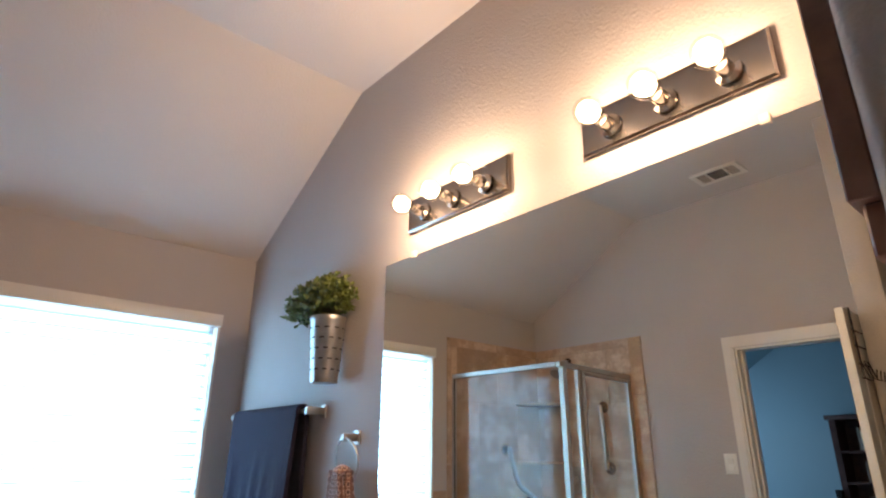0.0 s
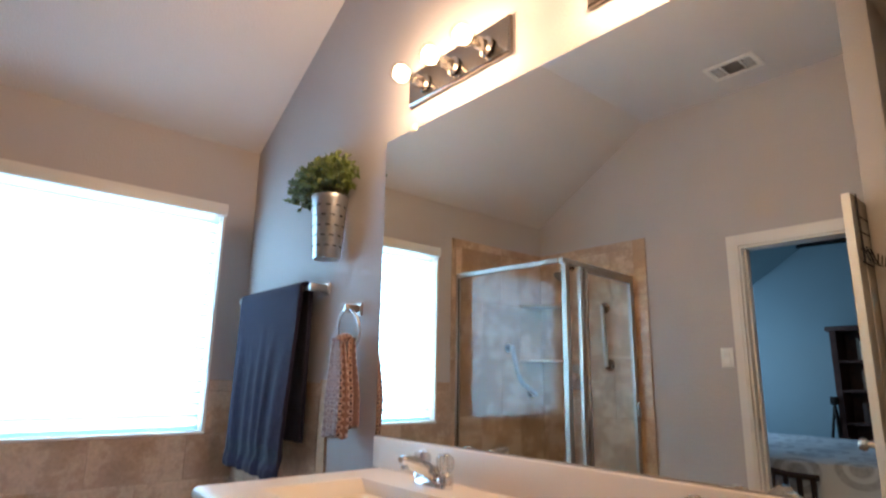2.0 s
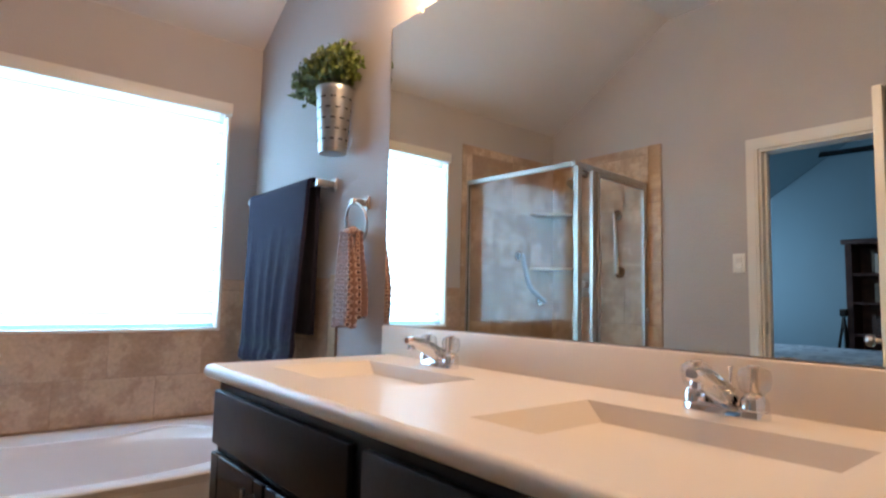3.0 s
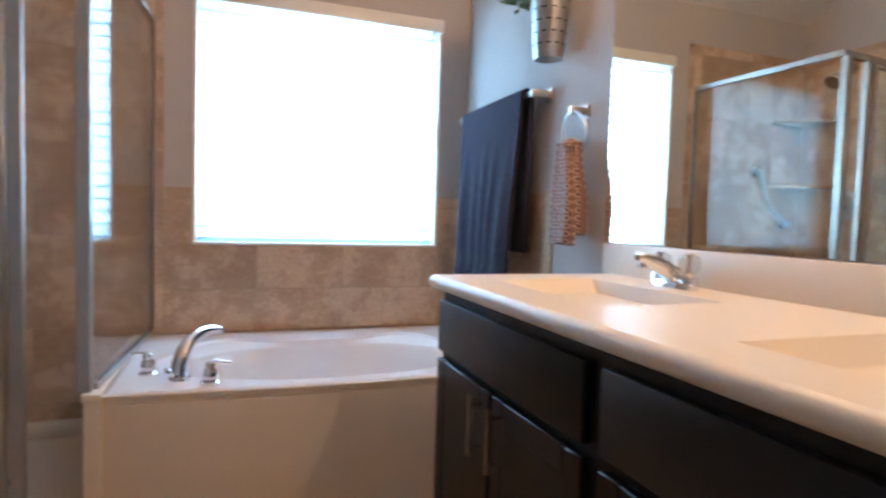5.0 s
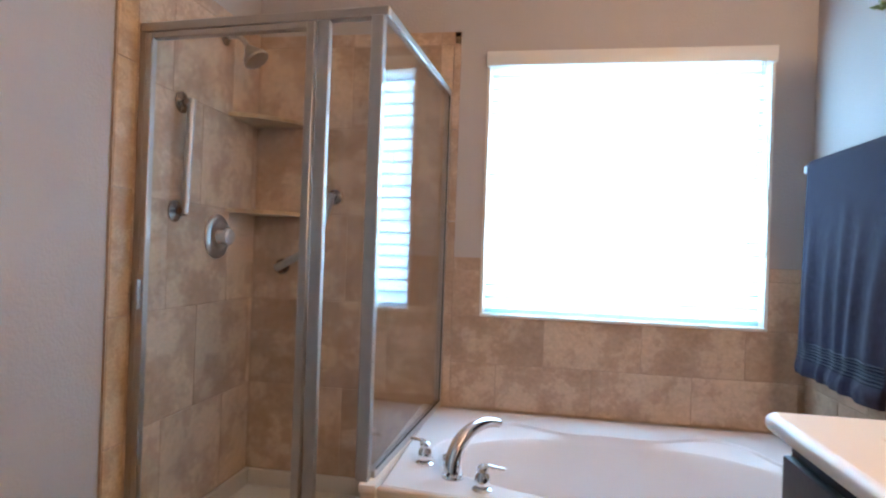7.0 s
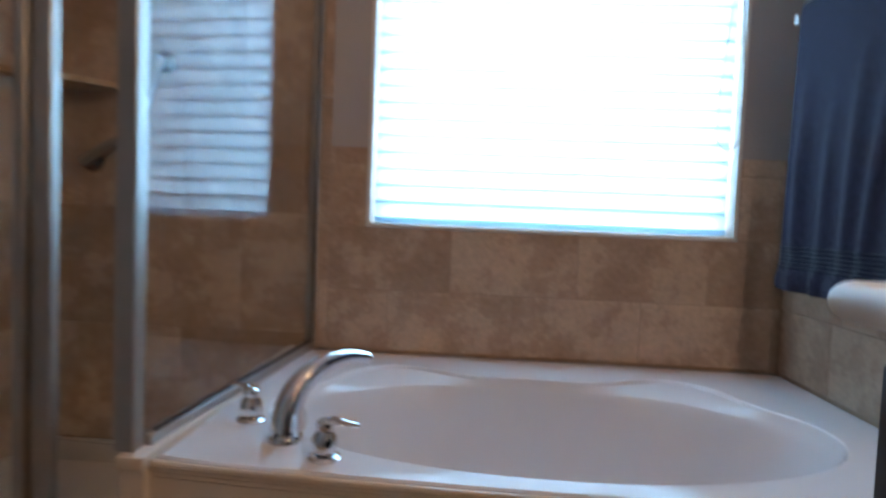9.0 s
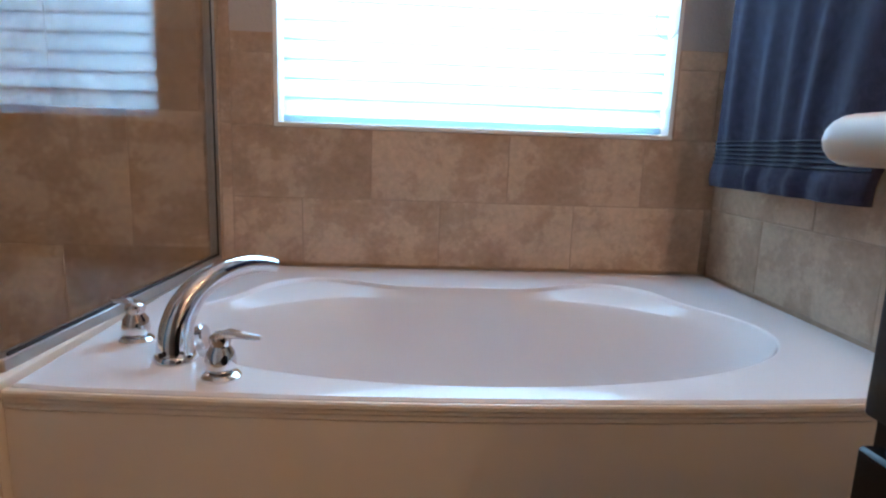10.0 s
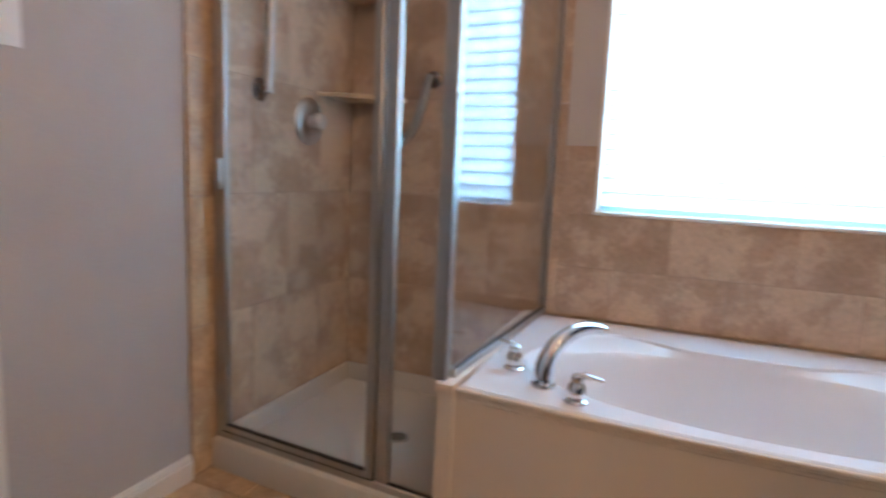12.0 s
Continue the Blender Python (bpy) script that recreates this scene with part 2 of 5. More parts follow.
VENT_SLAT = material("vent_slat_enamel", (0.42, 0.39, 0.35), 0.5, vary=0.1, vary_scale=20.0)
DARK = material("dark_void", (0.03, 0.03, 0.035), 0.8)
CHERRY = material("cherry_stained_wood", (0.095, 0.038, 0.030), 0.42, vary=0.4, vary_scale=14.0, bump=0.15, bump_scale=60.0)
BLACK_METAL = material("black_wire", (0.02, 0.018, 0.016), 0.5, 0.6)
BLUE_WALL = material("bedroom_wall_paint", (0.30, 0.42, 0.47), 0.75, vary=0.05, vary_scale=2.5, bump=0.4, bump_scale=95.0)
CARPET = material("bedroom_carpet", (0.30, 0.25, 0.21), 1.0, vary=0.2, vary_scale=40.0, bump=0.8, bump_scale=300.0)
QUILT = medallion_cloth("bedspread")
GROUND = material("lawn", (0.08, 0.10, 0.04), 0.95, vary=0.4, vary_scale=3.0)
BOOKS = [material("book_cover", c, 0.6, vary=0.15, vary_scale=30.0) for c in
         ((0.45, 0.42, 0.38), (0.10, 0.06, 0.05), (0.30, 0.10, 0.07), (0.55, 0.52, 0.45), (0.07, 0.10, 0.16), (0.22, 0.18, 0.14))]

# ---------------------------------------------------------------- mesh helpers
ORIGIN = {}


def thing(name, at, label="", category="", group="", kind=""):
    ob = new(name)
    ob.empty_display_size = 0.05
    ob.location = at
    ORIGIN[ob.name] = Vector(at)
    return tagged(ob, label, category, group, kind)


def mesh_of(name, bm, mat, origin=Vector(), smooth=40):
    bmesh.ops.recalc_face_normals(bm, faces=bm.faces)
    me = bpy.data.meshes.new(name)
    bmesh.ops.translate(bm, verts=bm.verts, vec=-origin)
    bm.to_mesh(me)
    bm.free()
    for one in (mat if isinstance(mat, (list, tuple)) else [mat]):
        me.materials.append(one)
    if smooth:
        me.polygons.foreach_set("use_smooth", [True] * len(me.polygons))
        me.set_sharp_from_angle(angle=radians(smooth))
    return me


def solo(name, bm, mat, label="", category="", kind="", group="", smooth=40, at=(0, 0, 0)):
    ob = new(name, mesh_of(name, bm, mat, Vector(at), smooth))
    ob.location = at
    ORIGIN[ob.name] = Vector(at)
    return tagged(ob, label, category, group, kind)


def part(name, bm, mat, parent, label="", smooth=40):
    ob = new(name, mesh_of(name, bm, mat, ORIGIN[parent.name], smooth))
    ob.parent = parent
    ORIGIN[ob.name] = ORIGIN[parent.name]
    return tagged(ob, label)


def box(x0, x1, y0, y1, z0, z1, bev=0.0, seg=2, bm=None):
    b = bmesh.new()
    v = [b.verts.new((x, y, z)) for x in (x0, x1) for y in (y0, y1) for z in (z0, z1)]
    for f in ((0, 1, 3, 2), (4, 6, 7, 5), (0, 4, 5, 1), (2, 3, 7, 6), (0, 2, 6, 4), (1, 5, 7, 3)):
        b.faces.new([v[i] for i in f])
    if bev:
        bmesh.ops.bevel(b, geom=b.edges[:], offset=bev, segments=seg, affect="EDGES", profile=0.5)
    return join(bm, b)


def join(bm, b):
    if bm is None:
        return b
    me = bpy.data.meshes.new("tmp")
    b.to_mesh(me)
    b.free()
    bm.from_mesh(me)
    bpy.data.meshes.remove(me)
    return bm


def prism(points, axis, a, b, bm=None):
    """A flat outline pulled from a to b along the axis; points hold the other two coordinates in order."""
    m = bmesh.new()
    def at(p, d):
        return {"x": (d, p[0], p[1]), "y": (p[0], d, p[1]), "z": (p[0], p[1], d)}[axis]
    lo, hi = [m.verts.new(at(p, a)) for p in points], [m.verts.new(at(p, b)) for p in points]
    m.faces.new(lo), m.faces.new(hi[::-1])
    k = len(points)
    for i in range(k):
        m.faces.new((lo[i], hi[i], hi[(i + 1) % k], lo[(i + 1) % k]))
    return join(bm, m)


def rings(loops, closed=True, cap=True, bm=None):
    b = bm or bmesh.new()
    rows = [[b.verts.new(p) for p in loop] for loop in loops]
    k = len(rows[0])
    for r0, r1 in zip(rows, rows[1:]):
        for i in range(k if closed else k - 1):
            b.faces.new((r0[i], r0[(i + 1) % k], r1[(i + 1) % k], r1[i]))
    if cap:
        b.faces.new(rows[0][::-1]), b.faces.new(rows[-1])
    return b


def lathe(profile, base, axis=(0, 0, 1), n=24, cap=True, bm=None):
    """profile: (radius, height along the axis) from the base."""
    q = Vector((0, 0, 1)).rotation_difference(Vector(axis).normalized())
    base = Vector(base)
    loops = [[base + q @ Vector((r * math.cos(2 * math.pi * i / n), r * math.sin(2 * math.pi * i / n), h)) for i in range(n)] for r, h in profile]
    return rings(loops, True, cap, bm)


def tube(points, radius, n=10, closed=False, bm=None, flat=1.0):
    """A tube along points; radius a number or one for each point; flat squeezes it across."""
    pts = [Vector(p) for p in points]
    k = len(pts)
    rad = radius if isinstance(radius, (list, tuple)) else [radius] * k
    loops, up = [], None
    for i, p in enumerate(pts):
        d = (pts[(i + 1) % k] - pts[i - 1]) if closed else (pts[min(i + 1, k - 1)] - pts[max(i - 1, 0)])
        d.normalize()
        if up is None:
            up = Vector((0, 0, 1)) if abs(d.z) < 0.9 else Vector((1, 0, 0))
        side = d.cross(up).normalized()
        up = side.cross(d).normalized()
        loops.append([p + rad[i] * (side * math.cos(a) + up * flat * math.sin(a)) for a in (2 * math.pi * j / n for j in range(n))])
    if closed:
        b = bm or bmesh.new()
        rows = [[b.verts.new(p) for p in loop] for loop in loops]
        for a in range(k):
            r0, r1 = rows[a], rows[(a + 1) % k]
            for i in range(n):
                b.faces.new((r0[i], r0[(i + 1) % n], r1[(i + 1) % n], r1[i]))
        return b
    return rings(loops, True, True, bm)


def bezier(a, b, c, d, n=12):
    a, b, c, d = (Vector(p) for p in (a, b, c, d))
    return [a * (1 - t) ** 3 + b * 3 * t * (1 - t) ** 2 + c * 3 * t * t * (1 - t) + d * t ** 3 for t in (i / n for i in range(n + 1))]


# ---------------------------------------------------------------- plan
EAST, NORTH, WEST, SOUTH = 1.20, 3.00, -1.28, -1.60
EAVE, FLAT, BREAK = 2.445, 3.065, 1.973
WX0, WX1, WZ0, WZ1 = -0.167, 1.040, 0.909, 2.042
DY0, DY1, DZ = 0.603, 1.402, 2.034
DECK = 0.487

ground = bmesh.new()
bmesh.ops.create_grid(ground, x_segments=8, y_segments=8, size=400)
bmesh.ops.translate(ground, verts=ground.verts, vec=(0, 0, -0.25))
solo("ground", ground, GROUND, "flat dull green lawn round the house", "ground", "structure")

floor = solo("floor", box(WEST - 0.12, EAST + 0.12, SOUTH - 0.12, NORTH + 0.15, -0.2, -0.006), GROUT, "grout bed under tan ceramic floor tiles", "floor", "structure")

GABLE = [(SOUTH - 0.12, -0.2), (NORTH + 0.15, -0.2), (NORTH + 0.15, EAVE), (NORTH, EAVE), (BREAK, FLAT), (SOUTH - 0.12, FLAT)]
wall_east = solo("wall_east", prism(GABLE, "x", EAST, EAST + 0.14), WALL, "warm grey wall with orange-peel texture behind vanity", "wall", "structure", smooth=0)
wall_west = solo("wall_west", prism([(SOUTH - 0.12, -0.006), (DY0, -0.006), (DY0, DZ), (DY1, DZ), (DY1, -0.006), (NORTH + 0.15, -0.006), (NORTH + 0.15, EAVE), (NORTH, EAVE), (BREAK, FLAT), (SOUTH - 0.12, FLAT)],
                                    "x", WEST - 0.12, WEST), WALL, "warm grey wall with a doorway to the bedroom", "wall", "structure", smooth=0)
nb = box(WEST, WX0, NORTH, NORTH + 0.15, -0.2, EAVE)
box(WX1, EAST, NORTH, NORTH + 0.15, -0.2, EAVE, bm=nb)
box(WX0, WX1, NORTH, NORTH + 0.15, -0.2, WZ0, bm=nb)
box(WX0, WX1, NORTH, NORTH + 0.15, WZ1, EAVE, bm=nb)
wall_north = solo("wall_north", nb, WALL, "warm grey wall above tile with one window", "wall", "structure", smooth=0)
solo("wall_south", box(WEST, EAST, SOUTH - 0.12, SOUTH, -0.2, FLAT), WALL, "plain warm grey wall closing the room", "wall", "structure", smooth=0)
STUB = 0.50
solo("wall_vanity_end", box(STUB, EAST, -0.13, -0.012, -0.006, FLAT, 0.018, 5), WALL, "short warm grey wall at the vanity end", "wall", "structure")
solo("wall_door_side", box(WEST, -0.70, 0.475, 0.597, -0.006, FLAT, 0.008), WALL, "short warm grey wall behind the open door", "wall", "structure")
cb = prism([(NORTH + 0.15, EAVE), (NORTH, EAVE), (BREAK, FLAT), (SOUTH - 0.12, FLAT), (SOUTH - 0.12, FLAT + 0.12), (BREAK + 0.03, FLAT + 0.12), (NORTH + 0.15, EAVE + 0.06)], "x", WEST - 0.12, EAST + 0.14)
solo("ceiling", cb, CEIL, "cream vaulted ceiling sloping down to the window wall", "ceiling", "structure", smooth=0)


def baseboard(name, x0, x1, y0, y1, face):
    """face: the side, as (axis, sign), that looks into the room."""
    b = box(x0, x1, y0, y1, 0.0, 0.062)
    t = 0.005
    if face[0] == "x":
        a, c = (x0, x1 - t) if face[1] > 0 else (x0 + t, x1)
        box(a, c, y0, y1, 0.062, 0.074, bm=b)
        a, c = (x0, x1 - 2 * t) if face[1] > 0 else (x0 + 2 * t, x1)
        box(a, c, y0, y1, 0.074, 0.085, bm=b)
    return solo(name, b, TRIM, "cream painted stepped baseboard along the wall", "baseboard", "structure", smooth=0)


baseboard("baseboard", WEST, WEST + 0.016, DY1 + 0.073, 2.035, ("x", 1))
baseboard("baseboard", WEST, WEST + 0.016, SOUTH, 0.475, ("x", 1))

# ---------------------------------------------------------------- window
win = thing("window_1", (0.4375, NORTH + 0.11, WZ0), "white vinyl window behind a bright pleated blind", "window", kind="structure")
fb = box(WX0, WX0 + 0.045, NORTH + 0.075, NORTH + 0.14, WZ0, WZ1)
box(WX1 - 0.045, WX1, NORTH + 0.075, NORTH + 0.14, WZ0, WZ1, bm=fb)
box(WX0 + 0.045, WX1 - 0.045, NORTH + 0.075, NORTH + 0.14, WZ0, WZ0 + 0.045, bm=fb)
box(WX0 + 0.045, WX1 - 0.045, NORTH + 0.075, NORTH + 0.14, WZ1 - 0.022, WZ1, bm=fb)
part("window_frame", fb, TRIM, win, smooth=0)
pane = part("pane", box(WX0 + 0.045, WX1 - 0.045, NORTH + 0.122, NORTH + 0.127, WZ0 + 0.045, WZ1 - 0.022), WINDOW_PANE, win, smooth=0)
pane.visible_shadow = False
jb = box(WX0, WX0 + 0.012, NORTH - 0.006, NORTH + 0.074, WZ0 + 0.012, WZ1)
box(WX1 - 0.012, WX1, NORTH - 0.006, NORTH + 0.074, WZ0 + 0.012, WZ1, bm=jb)
part("jamb", jb, TRIM, win, "white painted window returns", smooth=0)
part("window_sill", box(WX0, WX1, NORTH - 0.012, NORTH + 0.074, WZ0 - 0.002, WZ0 + 0.011, 0.003), TRIM, win)

blind = thing("window_blind", (0.4375, NORTH + 0.04, WZ0), "closed white pleated fabric blind glowing with daylight", "blind")
pitch = 0.056
loops = []
z = WZ0 + 0.032
while z < WZ1 - 0.02:
    for k in range(8):
        u = k / 8
        loops.append((NORTH + 0.047 - 0.014 * math.sin(math.pi * u) ** 0.7, min(z + pitch * u, WZ1 - 0.01)))
    z += pitch
sb = bmesh.new()
xs = [WX0 + 0.021, 0.2, 0.43, 0.7, WX1 - 0.021]
grid = [[sb.verts.new((x, y, zz)) for x in xs] for y, zz in loops]
for r0, r1 in zip(grid, grid[1:]):
    for i in range(len(xs) - 1):
        sb.faces.new((r0[i], r0[i + 1], r1[i + 1], r1[i]))
part("fabric", sb, SHADE, blind, "white pleated translucent fabric", smooth=60)
z = WZ0 + 0.032 + pitch
while z < WZ1 - 0.02:
    part("pleat_fold", box(WX0 + 0.021, WX1 - 0.021, NORTH + 0.0475, NORTH + 0.0515, z - 0.010, z + 0.007), SEAM, blind, smooth=0)
    z += pitch
part("bottom_rail", box(WX0 + 0.020, WX1 - 0.020, NORTH + 0.030, NORTH + 0.050, WZ0 + 0.016, WZ0 + 0.034, 0.003), SHADE, blind)
part("valance", box(WX0 - 0.004, WX1 + 0.004, NORTH - 0.028, NORTH + 0.06, WZ1 - 0.006, WZ1 + 0.060, 0.005), TRIM, blind, "cream headrail valance")
cord = [(0.978 + 0.036 * math.sin(a) + 0.012, NORTH - 0.012 - 0.004 * math.cos(a), 1.245 - 0.045 * math.cos(a)) for a in (math.pi * (-0.5 + i / 14) for i in range(15))]
cord = [(0.985, NORTH - 0.02, WZ1)] + [(0.978, NORTH - 0.02, 1.65), (0.955, NORTH - 0.02, 1.40)] + cord + [(1.024, NORTH - 0.02, 1.42), (1.012, NORTH - 0.02, 1.65), (0.995, NORTH - 0.02, WZ1)]
part("pull_cord", tube(cord, 0.0021, 6), CORD, blind, "looped pale pull cord")

# ---------------------------------------------------------------- ceiling vent, switch, door
vent = thing("ceiling_vent", (-0.956, 1.2, FLAT), "cream metal air vent in the flat ceiling", "vent")
vx0, vx1, vy0, vy1 = -1.050, -0.862, 1.058, 1.346
vb = box(vx0, vx0 + 0.026, vy0, vy1, FLAT - 0.012, FLAT, 0.002)
box(vx1 - 0.026, vx1, vy0, vy1, FLAT - 0.012, FLAT, 0.002, bm=vb)
for a, c in ((vy0, vy0 + 0.026), (vy0 + 0.085, vy0 + 0.093), (vy1 - 0.093, vy1 - 0.085), (vy1 - 0.026, vy1)):
    box(vx0 + 0.026, vx1 - 0.026, a, c, FLAT - 0.012, FLAT, bm=vb)
part("vent_frame", vb, TRIM, vent)
# closed sheet behind the slats; the duct's shade is put into its grey
part("shade_backing", box(vx0 + 0.02, vx1 - 0.02, vy0 + 0.02, vy1 - 0.02, FLAT - 0.003, FLAT - 0.001), DUCT, vent)
for k in range(6):
    y = vy0 + 0.10 + k * 0.0148
    part("slat", prism([(y, FLAT - 0.010), (y + 0.002, FLAT - 0.010), (y + 0.008, FLAT - 0.004), (y + 0.006, FLAT - 0.004)], "x", vx0 + 0.026, vx1 - 0.026), VENT_SLAT, vent, smooth=0)
for side in (vy0 + 0.03, vy1 - 0.08):
    for k in range(5):
        x = vx0 + 0.034 + k * 0.0255
        part("slat", prism([(x, FLAT - 0.010), (x + 0.002, FLAT - 0.010), (x + 0.010, FLAT - 0.004), (x + 0.008, FLAT - 0.004)], "y", side, side + 0.05), VENT_SLAT, vent, smooth=0)

sw = thing("light_switch", (WEST, 1.545, 1.352), "white rocker light switch on the grey wall", "switch")
part("plate", box(WEST, WEST + 0.006, 1.492, 1.568, 1.294, 1.412, 0.002), PLASTIC, sw)
part("rocker", prism([(WEST + 0.005, 1.319), (WEST + 0.011, 1.319), (WEST + 0.007, 1.352), (WEST + 0.011, 1.385), (WEST + 0.005, 1.385)], "y", 1.513, 1.547), PLASTIC, sw, smooth=0)


def casing(name, sx, x0):
    """Door casing round the doorway on one side of the wall; sx: the side that it faces."""
    b = None
    for off, w in ((0.0, 0.068), (0.008, 0.044), (0.014, 0.020)):
        t = 0.012 + 0.35 * off
        a, c = sorted((x0, x0 + sx * t))
        i = off * 1.3
        b = box(a, c, DY1 + 0.004 + i, DY1 + 0.004 + i + w, 0, DZ + 0.004 + i + w, bm=b)
        box(a, c, DY0 - 0.004 - i - w, DY0 - 0.004 - i, 0, DZ + 0.004 + i + w, bm=b)
        box(a, c, DY0 - 0.004 - i, DY1 + 0.004 + i, DZ + 0.004 + i, DZ + 0.004 + i + w, bm=b)
    return part(name, b, TRIM, door, smooth=0)


door = thing("door_1", (WEST, DY0, 0), "cream panelled door standing open beside its casing", "door", kind="structure")
casing("casing", 1, WEST)
casing("casing", -1, WEST - 0.12)
jm = box(WEST - 0.12, WEST, DY1 - 0.012, DY1 + 0.002, 0, DZ - 0.012)
box(WEST - 0.12, WEST, DY0 - 0.002, DY0 + 0.012, 0, DZ - 0.012, bm=jm)
box(WEST - 0.12, WEST, DY0 - 0.002, DY1 + 0.002, DZ - 0.012, DZ + 0.002, bm=jm)
box(WEST - 0.075, WEST - 0.045, DY1 - 0.024, DY1 - 0.012, 0, DZ - 0.012, bm=jm)
part("door_jamb", jm, TRIM, door, smooth=0)
part("strike_plate", box(WEST - 0.04, WEST - 0.012, DY1 - 0.0145, DY1 - 0.012, 0.93, 1.0), NICKEL, door, smooth=0)
LX0, LX1, LY0, LY1 = WEST + 0.006, WEST + 0.766, 0.605, 0.640
leaf = box(LX0, LX1, LY0, LY1, 0.012, 2.028, 0.002, 1)
for pz0, pz1 in ((0.2, 0.85), (1.0, 1.9)):
    for px0 in (LX0 + 0.11, LX0 + 0.41):
        box(px0, px0 + 0.25, LY0 - 0.004, LY1 + 0.004, pz0, pz1, 0.004, 1, bm=leaf)
lf = part("door_leaf", leaf, TRIM, door)
for s, y in ((-1, LY0), (1, LY1)):
    part("door_knob", lathe([(0.03, 0), (0.03, 0.006), (0.012, 0.012), (0.011, 0.035), (0.024, 0.042), (0.028, 0.055), (0.022, 0.068), (0.004, 0.072)], (LX1 - 0.06, y, 0.96), (0, s, 0)), NICKEL, lf, "satin nickel knob")

hook = thing("over_door_rack", (LX1 - 0.12, LY0, 2.03), "black wire rack hooked over the open door", "rack")
hb = None
for x in (LX1 - 0.07, LX1 - 0.30):
    hb = tube([(x, LY1 + 0.004, 1.99), (x, LY1 + 0.004, 2.034), (x, LY0 - 0.004, 2.034), (x, LY0 - 0.006, 1.72)], 0.004, 6, bm=hb)
for k, z in enumerate((1.93, 1.86, 1.78, 1.72)):
    tube([(LX1 - 0.36, LY0 - 0.008, z), (LX1 - 0.03, LY0 - 0.008, z)], 0.003, 6, bm=hb)
for k in range(6):
    x = LX1 - 0.05 - k * 0.06
    tube([(x, LY0 - 0.008, 1.80), (x, LY0 - 0.03, 1.72), (x, LY0 - 0.055, 1.71), (x, LY0 - 0.06, 1.75)], 0.003, 6, bm=hb)
part("wire_frame", hb, BLACK_METAL, hook)

# ---------------------------------------------------------------- mirror and lights
MY0, MY1, MZ0, MZ1 = 0.010, 1.701, 1.000, 2.110
mir = thing("wall_mirror", (EAST, 0.85, MZ0), "large frameless wall mirror above the vanity", "mirror")
part("glass", box(EAST - 0.006, EAST - 0.001, MY0, MY1, MZ0, MZ1), MIRROR, mir, smooth=0)
for y in (0.262, 1.525):
    part("clip", box(EAST - 0.014, EAST, y - 0.012, y + 0.012, MZ1 - 0.010, MZ1 + 0.016, 0.003), CLEAR_CLIP, mir, "small clear plastic clip")


def vanity_light(y0):
    z0, z1, w = 2.204, 2.338, 0.524
    root = thing("vanity_light", (EAST, y0 + w / 2, z0), "chrome light bar with three lit clear globe bulbs", "light", "vanity light bars")
    loops = [[(EAST - d, y0 + i, z0 + i), (EAST - d, y0 + w - i, z0 + i), (EAST - d, y0 + w - i, z1 - i), (EAST - d, y0 + i, z1 - i)] for d, i in ((0.0, 0.0), (0.014, 0.0), (0.019, 0.006), (0.018, 0.009))]
    part("back_plate", rings(loops), PLATE, root, "bevelled dark polished metal plate", smooth=20)
    for k in range(3):
        y, z = y0 + 0.100 + 0.162 * k, 2.262
        c = Vector((EAST - 0.022, y, z))
        part("socket", lathe([(0.034, 0), (0.033, 0.006), (0.021, 0.012), (0.020, 0.045), (0.018, 0.05)], c, (-1, 0, 0), 20), PLATE, root)
        bulb = part("bulb", lathe([(0.013, 0.046), (0.015, 0.058), (0.026, 0.072), (0.036, 0.088), (0.040, 0.105), (0.037, 0.122), (0.027, 0.137), (0.012, 0.145), (0.002, 0.146)], c, (-1, 0, 0), 20), BULB_GLASS, root, "lit clear globe bulb")
        bulb.visible_shadow = False
        fil = part("filament", lathe([(0.004, 0.072), (0.024, 0.084), (0.031, 0.104), (0.026, 0.123), (0.004, 0.136)], c, (-1, 0, 0), 12), GLOW, bulb, "glowing filament")
        fil.visible_shadow = False
        d = bpy.data.lights.new("bulb_light", "POINT")
        d.energy, d.color, d.shadow_soft_size = BULB_W, (1.0, 0.665, 0.43), 0.03
        lamp = new("bulb_light", d)
        lamp.location = c + Vector((-0.105, 0, 0))
    return root


vanity_light(1.028)
vanity_light(0.214)

# ---------------------------------------------------------------- vanity
VX, VY0, VY1 = 0.582, -0.010, 1.583
van = thing("vanity_cabinet", (0.9, 0.8, 0), "espresso wooden double vanity cabinet with bar pulls", "cabinet")
vb = box(VX, EAST - 0.002, VY0, VY1, 0.10, 0.860, 0.003, 1)
box(VX + 0.07, EAST - 0.002, VY0, VY1 - 0.004, 0.0, 0.10, bm=vb)
part("body", vb, ESPRESSO, van)


def slab_front(name, y0, y1, z0, z1, shaker):
    b = box(VX - 0.019, VX - 0.0005, y0, y1, z0, z1, 0.004, 2)
    if shaker:
        r = 0.055
        b = None
        for a0, a1, c0, c1 in ((y0, y0 + r, z0, z1), (y1 - r, y1, z0, z1), (y0 + r, y1 - r, z0, z0 + r), (y0 + r, y1 - r, z1 - r, z1)):
            b = box(VX - 0.019, VX - 0.0005, a0, a1, c0, c1, 0.003, 1, bm=b)
        loops = [[(x, y0 + r + i, z0 + r + i), (x, y1 - r - i, z0 + r + i), (x, y1 - r - i, z1 - r - i), (x, y0 + r + i, z1 - r - i)] for x, i in ((VX - 0.017, 0), (VX - 0.007, 0.012))]
        join(b, rings(loops))
    return part(name, b, ESPRESSO, van)


